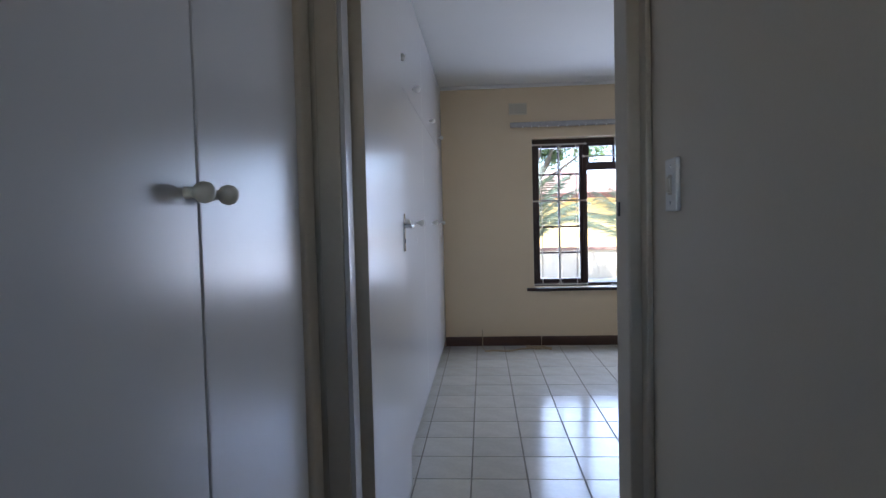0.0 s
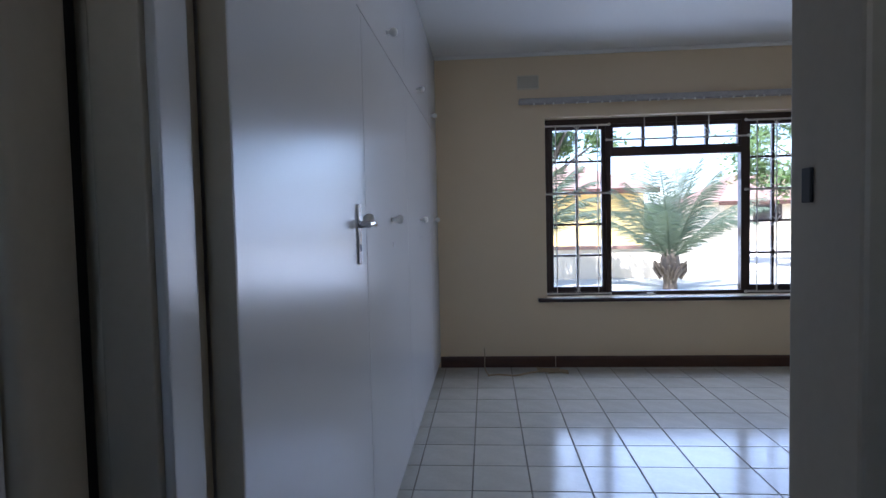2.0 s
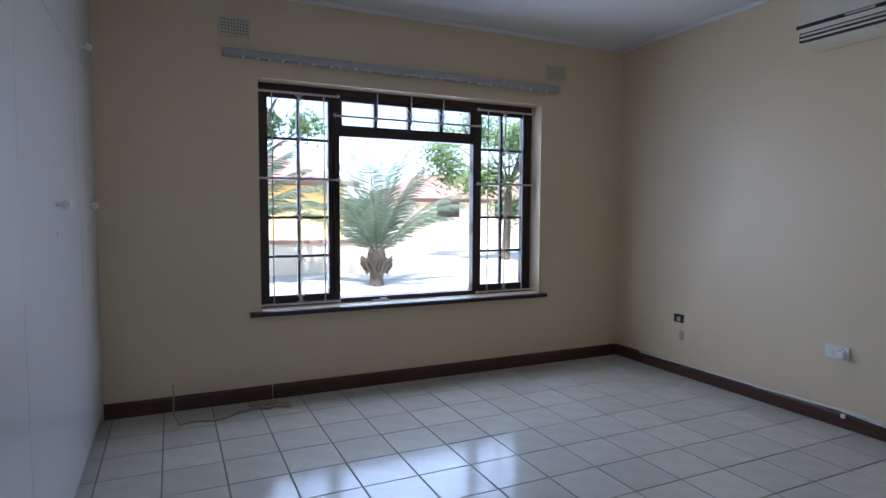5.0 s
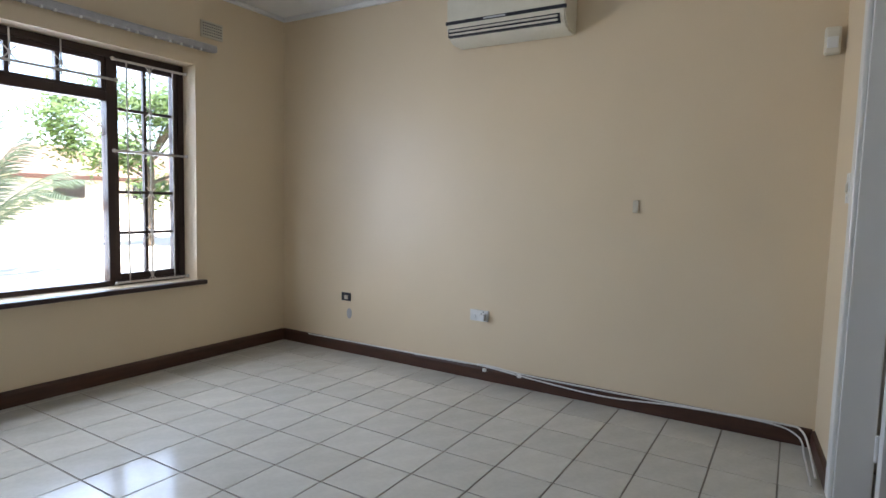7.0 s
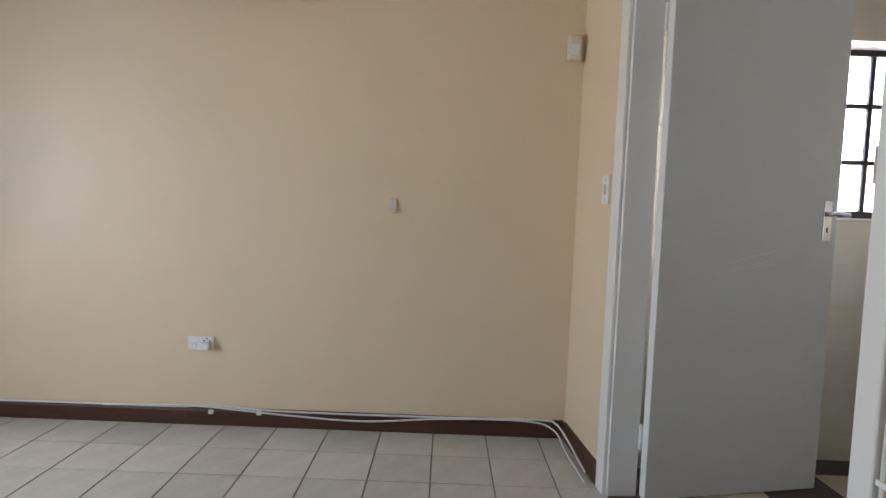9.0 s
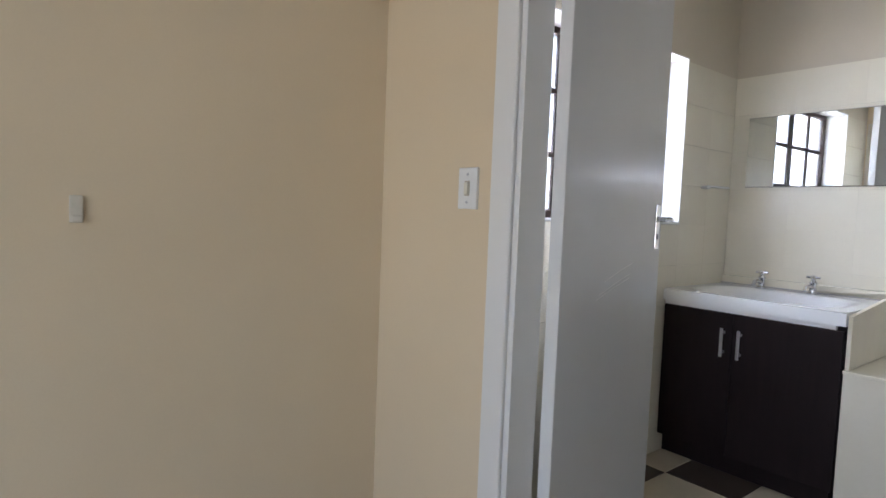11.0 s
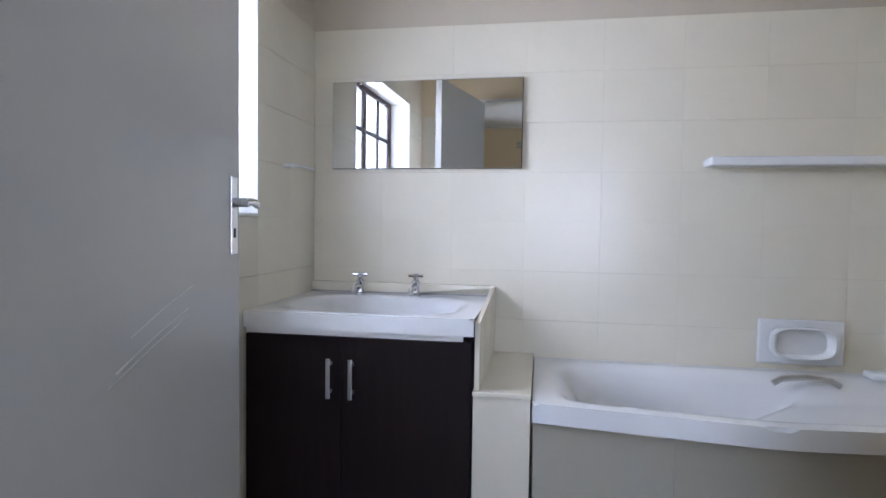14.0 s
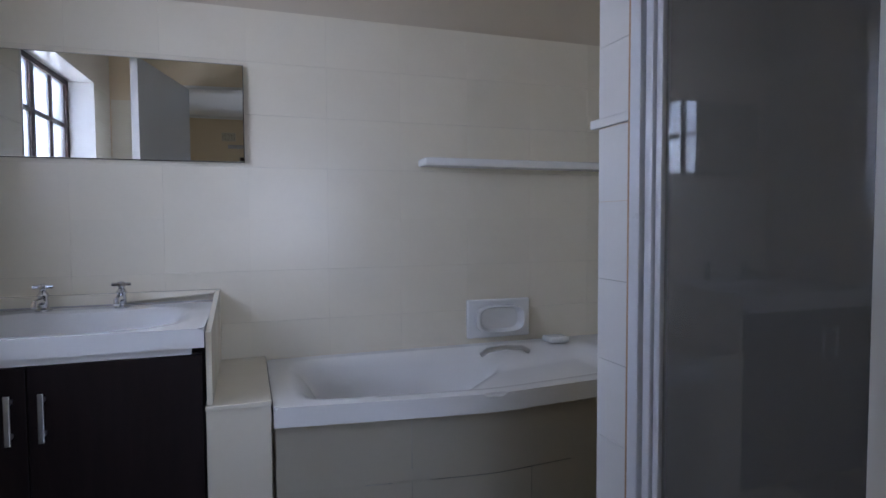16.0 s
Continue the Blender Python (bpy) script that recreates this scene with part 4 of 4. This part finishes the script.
mirror = thing("mirror", "frameless rectangular wall mirror over the basin", "mirror", at=(3.155, BB + 0.002, 1.352), rz=-1.0)
part("glass", bm_box(-0.80, 0, 0.004, 0.009, 0, 0.361, 0.0015), M_MIRROR, mirror)
part("backing", bm_box(-0.802, 0.002, 0.0, 0.0038, -0.002, 0.363), M_GAP, mirror)
for zz in (0.05, 0.31):
    part("spacer", bm_box(-0.79, -0.76, -0.013, 0.0, zz - 0.015, zz + 0.015), M_PLASTIC, mirror)

# ---- shower ----
sh = thing("shower_screen", "white aluminium shower enclosure with dark smoked glass", "shower")
SX = 1.50
sy1 = 2.29
part("post", bm_box(SX - 0.035, SX + 0.018, 1.675, 1.712, 0.05, 1.98, 0.004), M_ALU, sh)
part("stile", bm_box(SX - 0.022, SX + 0.008, 1.716, 1.742, 0.06, 1.96, 0.006), M_ALU, sh)
part("stile", bm_box(SX - 0.03, SX + 0.002, 1.745, 1.765, 0.06, 1.96, 0.006), M_ALU, sh)
part("post", bm_box(SX - 0.035, SX + 0.012, sy1 - 0.03, sy1, 0.05, 1.98, 0.004), M_ALU, sh)
part("head_rail", bm_box(SX - 0.035, SX + 0.012, 1.712, sy1 - 0.03, 1.94, 1.98, 0.004), M_ALU, sh)
part("sill_rail", bm_box(SX - 0.035, SX + 0.012, 1.712, sy1 - 0.03, 0.05, 0.09, 0.004), M_ALU, sh)
part("pane", bm_box(SX - 0.014, SX - 0.009, 1.755, sy1 - 0.02, 0.085, 1.945), M_SHOWER, sh, "smoked glass pane")
part("seal", bm_box(SX - 0.02, SX + 0.016, 1.6665, 1.6745, 0.05, 1.98, 0.002), M_SEAL, sh, "orange-brown aged sealant line")
structure("shower_kerb", bm_box(SX - 0.09, SX + 0.03, 1.668, 2.285, 0.002, 0.05, 0.006), M_BTILE, "low tiled shower kerb")
structure("shower_floor", bm_box(BW + 0.013, SX - 0.091, 1.668, 2.25, 0.002, 0.03, 0.004), M_BTILE, "tiled shower tray")
jt = thing("tile_trim", "projecting white glazed trim tile on the partition", "tile trim")
part("trim", bm_box(1.495, 1.512, 1.505, 1.68, 1.355, 1.378, 0.004), M_STILE, jt)

# ---- garden beyond the window ----
structure("ground", bm_box(-400, 400, NY + 0.22, 500, -0.6, -0.30), M_GROUND, "sunlit dry lawn and paving")
gw = structure("garden_wall", bm_box(-8, 4.55, 15.8, 16.0, -0.3, 0.42), M_GWALL, "low cream plastered garden wall")
structure("garden_wall_coping", bm_box(-8.05, 4.6, 15.75, 16.05, 0.42, 0.50, 0.01), M_ROOF, "brown coping on the garden wall")
structure("garden_pillar", bm_box(4.6, 4.85, 15.7, 16.1, -0.3, 0.75, 0.01), M_GWALL, "cream gate pillar")
structure("paving", bm_box(-20, 40, 17, 30, -0.299, -0.285), M_GWALL, "pale concrete driveway")
para = thing("parapet", "low brick planter wall outside the window", "low wall")
for i in range(34):
    part("brick", bm_box(0.2 + i * 0.232, 0.42 + i * 0.232, 9.4, 9.51, 0.06, 0.132 + random.uniform(-0.002, 0.002), 0.004), M_BRICK, para)
part("core", bm_box(0.2, 8.08, 9.405, 9.505, -0.3, 0.058), M_BRICK, para)

def house(x0, x1, y0, y1, eave, ridge, name, label, m):
    t = thing(name, label, "house")
    part("wall", bm_box(x0, x1, y0, y1, -0.3, eave), m, t)
    bm = bmesh.new()
    o = 0.5
    v = [bm.verts.new(p) for p in ((x0 - o, y0 - o, eave), (x1 + o, y0 - o, eave), (x1 + o, y1 + o, eave), (x0 - o, y1 + o, eave), (x0 + 2, (y0 + y1) / 2, ridge), (x1 - 2, (y0 + y1) / 2, ridge))]
    for f in ((0, 1, 5, 4), (1, 2, 5), (2, 3, 4, 5), (3, 0, 4), (3, 2, 1, 0)):
        bm.faces.new([v[k] for k in f])
    part("roof", bm, M_ROOF, t)
    part("fascia", bm_box(x0 - 0.5, x1 + 0.5, y0 - 0.53, y0 - 0.5, eave - 0.2, eave + 0.02), M_SKIRT, t)
    for wx0 in (x0 + 1.5, x0 + 5.5, x0 + 9.5):
        if wx0 + 1.6 < x1:
            w = part("window", bm_box(wx0, wx0 + 1.5, y0 - 0.03, y0 + 0.02, 0.8, 1.9, 0.01), M_FRAMEWOOD, t)
            part("pane", bm_box(wx0 + 0.06, wx0 + 1.44, y0 - 0.035, y0 - 0.03, 0.86, 1.84), M_GLASS, w)


house(-9, 6.6, 26, 34, 2.35, 3.7, "house", "yellow plastered neighbouring house behind the palm", M_YELLOW)
house(13, 30, 34, 42, 1.9, 3.6, "house", "cream neighbouring house beyond the driveway", M_GWALL)


def frond(bm, base, az, rise, length, rng, w=0.34):
    """One feather leaf: arching midrib with rows of narrow leaflets."""
    a = radians(az)
    d = Vector((math.cos(a), math.sin(a), 0))
    side = Vector((-d.y, d.x, 0))
    pts = []
    n = 26
    for i in range(n + 1):
        u = i / n
        pts.append(Vector(base) + d * length * (u * math.cos(radians(rise)) + 0.12 * u * u) + Vector((0, 0, length * (u * math.sin(radians(rise)) - 0.34 * u ** 3.2 * math.cos(radians(rise)) ** 0.6))))
    for i in range(n):
        p, q = pts[i], pts[i + 1]
        r0, r1 = 0.016 * (1 - i / n) + 0.003, 0.016 * (1 - (i + 1) / n) + 0.003
        for u in (side, Vector((0, 0, 1))):
            v = [bm.verts.new(c) for c in (p - u * r0, p + u * r0, q + u * r1, q - u * r1)]
            bm.faces.new(v)
    for i in range(3, n):
        u = i / n
        L = w * length * 0.6 * math.sin(math.pi * min(1, 0.12 + u * 0.86)) ** 0.7
        t = (pts[i + 1] - pts[i]).normalized()
        up = side.cross(t)
        for s in (-1, 1):
            for k in range(2):
                o = pts[i] + (pts[i + 1] - pts[i]) * (k * 0.5)
                dd = (side * s * 0.72 + t * 0.7 + up * (0.32 + rng.uniform(-0.15, 0.15))).normalized() * L * rng.uniform(0.8, 1.1)
                wd = t * 0.011
                tip = o + dd + Vector((0, 0, -0.12 * L))
                bm.faces.new([bm.verts.new(c) for c in (o - wd, o + wd, o + dd * 0.5 + wd, tip, o + dd * 0.5 - wd)])


def palm(x, y, z, trunk, count, length, seed, label, fan=False):
    rng = random.Random(seed)
    t = thing("palm_tree", label, "palm")
    tb = bm_lathe([(0.15, 0), (0.13, trunk * 0.35), (0.15, trunk * 0.6), (0.17, trunk * 0.85), (0.20, trunk), (0.18, trunk + 0.2), (0.08, trunk + 0.4)], 14, Matrix.Translation((x, y, z)))
    for k in range(40):
        a, h = k * 2.4, trunk * (0.5 + 0.5 * k / 40)
        c, s = math.cos(a), math.sin(a)
        bm_cyl((x + c * 0.2, y + s * 0.2, z + h), (x + c * 0.33, y + s * 0.33, z + h + 0.16), 0.035, 0.015, 5, tb)
    part("trunk", tb, M_TRUNK, t)
    for k in range(count):
        bm = bmesh.new()
        frond(bm, (x, y, z + trunk + 0.12), k * 137.5 + rng.uniform(-12, 12), 86 - 52 * (k / count) ** 0.8 + rng.uniform(-5, 5), length * rng.uniform(0.85, 1.1), rng)
        part("frond", bm, M_FROND, t)


palm(3.75, 13.4, -0.3, 0.45, 24, 2.45, 4, "grey-green feather palm with a short thick trunk")
palm(0.62, 10.2, -0.3, 0.9, 22, 1.7, 9, "dark green palm close to the window")


def tree(x, y, h, crown, seed, leaves, label, lo=0.35):
    rng = random.Random(seed)
    t = thing("tree", label, "tree")
    tb = bm_cyl((x, y, -0.3), (x + 0.1, y, h * 0.45), 0.14, 0.09, 10)
    clumps = []
    for k in range(16):
        a, e = k * 2.399, rng.uniform(lo, 1.0)
        r = crown * rng.uniform(0.3, 1.0) * (1.1 - 0.5 * abs(e - 0.6))
        q = Vector((x + math.cos(a) * r, y + math.sin(a) * r, h * e))
        bm_cyl((x + 0.1, y, h * min(0.45, e * 0.7)), q, 0.05, 0.012, 6, tb)
        clumps.append(q)
    part("trunk", tb, M_TRUNK, t)
    verts, faces = [], []
    for k in range(leaves):
        c = clumps[k % len(clumps)]
        p = c + Vector((rng.gauss(0, 0.33), rng.gauss(0, 0.33), rng.gauss(0, 0.26))) * crown * 0.42
        u = Vector((rng.uniform(-1, 1), rng.uniform(-1, 1), rng.uniform(-0.6, 0.6))).normalized()
        v = u.orthogonal().normalized()
        s = rng.uniform(0.06, 0.11)
        i = len(verts)
        verts += [p - u * s, p + v * s * 0.42, p + u * s, p - v * s * 0.42]
        faces.append((i, i + 1, i + 2, i + 3))
    me = bpy.data.meshes.new("crown")
    me.from_pydata([tuple(v) for v in verts], [], faces)
    me.materials.append(M_LEAF)
    new("crown", me).parent = t


tree(9.3, 17.6, 4.4, 2.3, 3, 9500, "leafy garden tree beyond the palm", 0.28)
tree(1.15, 13.5, 4.4, 1.25, 5, 3000, "leafy tree by the garden wall", 0.62)
tree(11.2, 14.5, 3.9, 2.1, 8, 7500, "leafy tree at the end of the garden", 0.2)
tree(8.3, 13.0, 0.75, 0.8, 12, 1500, "low dark shrub in the garden", 0.2)
structure("backdrop_hedge", bm_box(-60, 80, 60, 61, -0.3, 2.4), M_LEAF, "far hedge at the end of the view")
# ground outside the bathroom
structure("outside_paving", bm_box(EX + 0.2, 60, -40, NY + 0.22, -0.6, -0.31), M_GWALL, "pale paving outside the bathroom")

# ---- floor tiles ----
TS, TX0, TY0 = 0.2605, 0.008, 3.252
def slab(w, d, h, material, name):
    return mesh_of(name, bm_box(0, w, 0, d, 0, h, 0.0015, seg=1), material)


tile_mesh = slab(TS - 0.006, TS - 0.006, 0.0045, M_TILE, "tile")
def south_y(x):
    return SO[1] + (x - SO[0]) * math.tan(radians(SROT))


def lay(mesh, x, y, z, parent, name="tile"):
    ob = new(name, mesh)
    ob.location = (x, y, z)
    ob.parent = parent
    return ob


cut = {}
for i in range(-3, 14):
    for j in range(-12, 12):
        x, y = TX0 + i * TS, TY0 + j * TS
        xa, xb, ya, yb = x, x + TS - 0.006, y, y + TS - 0.006
        if y < 2.29 - TS * 0.5:
            xb = min(xb, PW - 0.001)
            xa = max(xa, -0.42)
        else:
            xa, xb = max(xa, -0.335), min(xb, EX - 0.001)
            ya = max(ya, south_y((xa + xb) / 2) - 0.06 if xa > PW else ya)
        yb = min(yb, NY - 0.001)
        if xb - xa < 0.02 or yb - ya < 0.02 or ya < -0.7:
            continue
        key = (round(xb - xa, 3), round(yb - ya, 3))
        if key == (round(TS - 0.006, 3),) * 2:
            me = tile_mesh
        else:
            me = cut.get(key) or cut.setdefault(key, slab(*key, 0.0045, M_TILE, "tile"))
        lay(me, xa, ya, -0.004 + random.uniform(-0.0003, 0.0003), floor)
dark, light = slab(0.316, 0.316, 0.006, M_CHECK_D, "tile"), slab(0.316, 0.316, 0.006, M_CHECK_L, "tile")
for i in range(-5, 2):
    for j in range(-2, 5):
        x, y = 2.76 + i * 0.32, 0.91 + j * 0.32
        if x > 1.4 and x < 3.15 and y > 0.4 and y < 2.05:
            lay(dark if (i + j) % 2 == 0 else light, x, y, 0.0, bf)
        elif x > 1.4 and x < 3.15 and y < 2.3:
            lay(cut.setdefault(("c", (i + j) % 2), slab(0.316, 0.16, 0.006, M_CHECK_D if (i + j) % 2 == 0 else M_CHECK_L, "tile")), x, y, 0.0, bf)

# ---- bathroom wall tiles ----
wt_back = structure("wall_tiling_back", bm_box(BW + 0.013, BE, BB - T, BB - 0.004, 0, TT), M_BGROUT, "cream glazed tiles on the bathroom back wall")
TH, TWD = 0.2, 0.30
z_rows = []
z = TT
while z > 0.02:
    z_rows.append((max(0.004, z - TH), z))
    z -= TH
def wall_tile(w, h, axis, m=M_BTILE):
    key = ("w", round(w, 3), round(h, 3), axis, m.name)
    if key not in cut:
        b = bm_box(0, w - 0.0003, 0, 0.0055, 0, h - 0.0007, 0.0003, seg=1) if axis == "y" else bm_box(0, 0.0055, 0, w - 0.0005, 0, h - 0.001, 0.0004, seg=1)
        cut[key] = mesh_of("tile", b, m)
    return cut[key]


for r, (za, zb) in enumerate(z_rows):
    x = BE
    while x > BW + 0.05:
        w = min(TWD, x - BW - 0.014)
        lay(wall_tile(w, zb - za, "y"), x - w + 0.001, BB - 0.0055 + random.uniform(0, 0.0004), za + 0.001, wt_back)
        x -= TWD
wt_win = structure("wall_tiling_window", bm_box(BE + 0.0045, BE + T - 0.0005, BB, 0.94, 0, TT), M_BGROUT, "cream glazed tiles beside the bathroom window")
for r, (za, zb) in enumerate(z_rows):
    for ya, yb in ((BB + 0.002, 0.70), (0.70, BWIN[0]), (BWIN[0], 1.26), (1.26, 1.56), (1.56, 1.86), (1.86, BWIN[1]), (BWIN[1], 2.35)):
        if ya >= BWIN[0] - 0.001 and yb <= BWIN[1] + 0.001 and za < BWIN[3] and zb > BWIN[2] + 0.001:
            continue
        lay(wall_tile(yb - ya, zb - za, "x"), BE - 0.001 + 0.0005, ya + 0.001, za + 0.001, wt_win)
wt_far = structure("wall_tiling_shower", bm_box(BW + 0.0125, BW + 0.016, 1.667, 2.2, 0.03, TT), M_GROUT, "cream glazed tiles inside the shower")
for r, (za, zb) in enumerate(z_rows):
    for ya, yb in ((1.668, 1.90), (1.90, 2.2)):
        lay(wall_tile(yb - ya - 0.003, zb - za - 0.003, "x"), BW + 0.014, ya + 0.001, max(0.032, za), wt_far)
for k, z in enumerate((1.935, 1.754, 1.556, 1.357, 1.170, 0.975, 0.770, 0.57, 0.37, 0.17)):
    zl = (1.754, 1.556, 1.380, 1.170, 0.975, 0.770, 0.57, 0.37, 0.17, 0.004)[k]
    zt = (2.15, 1.754, 1.556, 1.354, 1.170, 0.975, 0.770, 0.57, 0.37, 0.17)[k]
    lay(wall_tile(0.150, zt - zl, "x", M_STILE), 1.4905, 1.522, zl + 0.001, part_wall)
lay(wall_tile(0.150, CZ - 2.15, "x", M_STILE), 1.4905, 1.522, 2.151, part_wall)
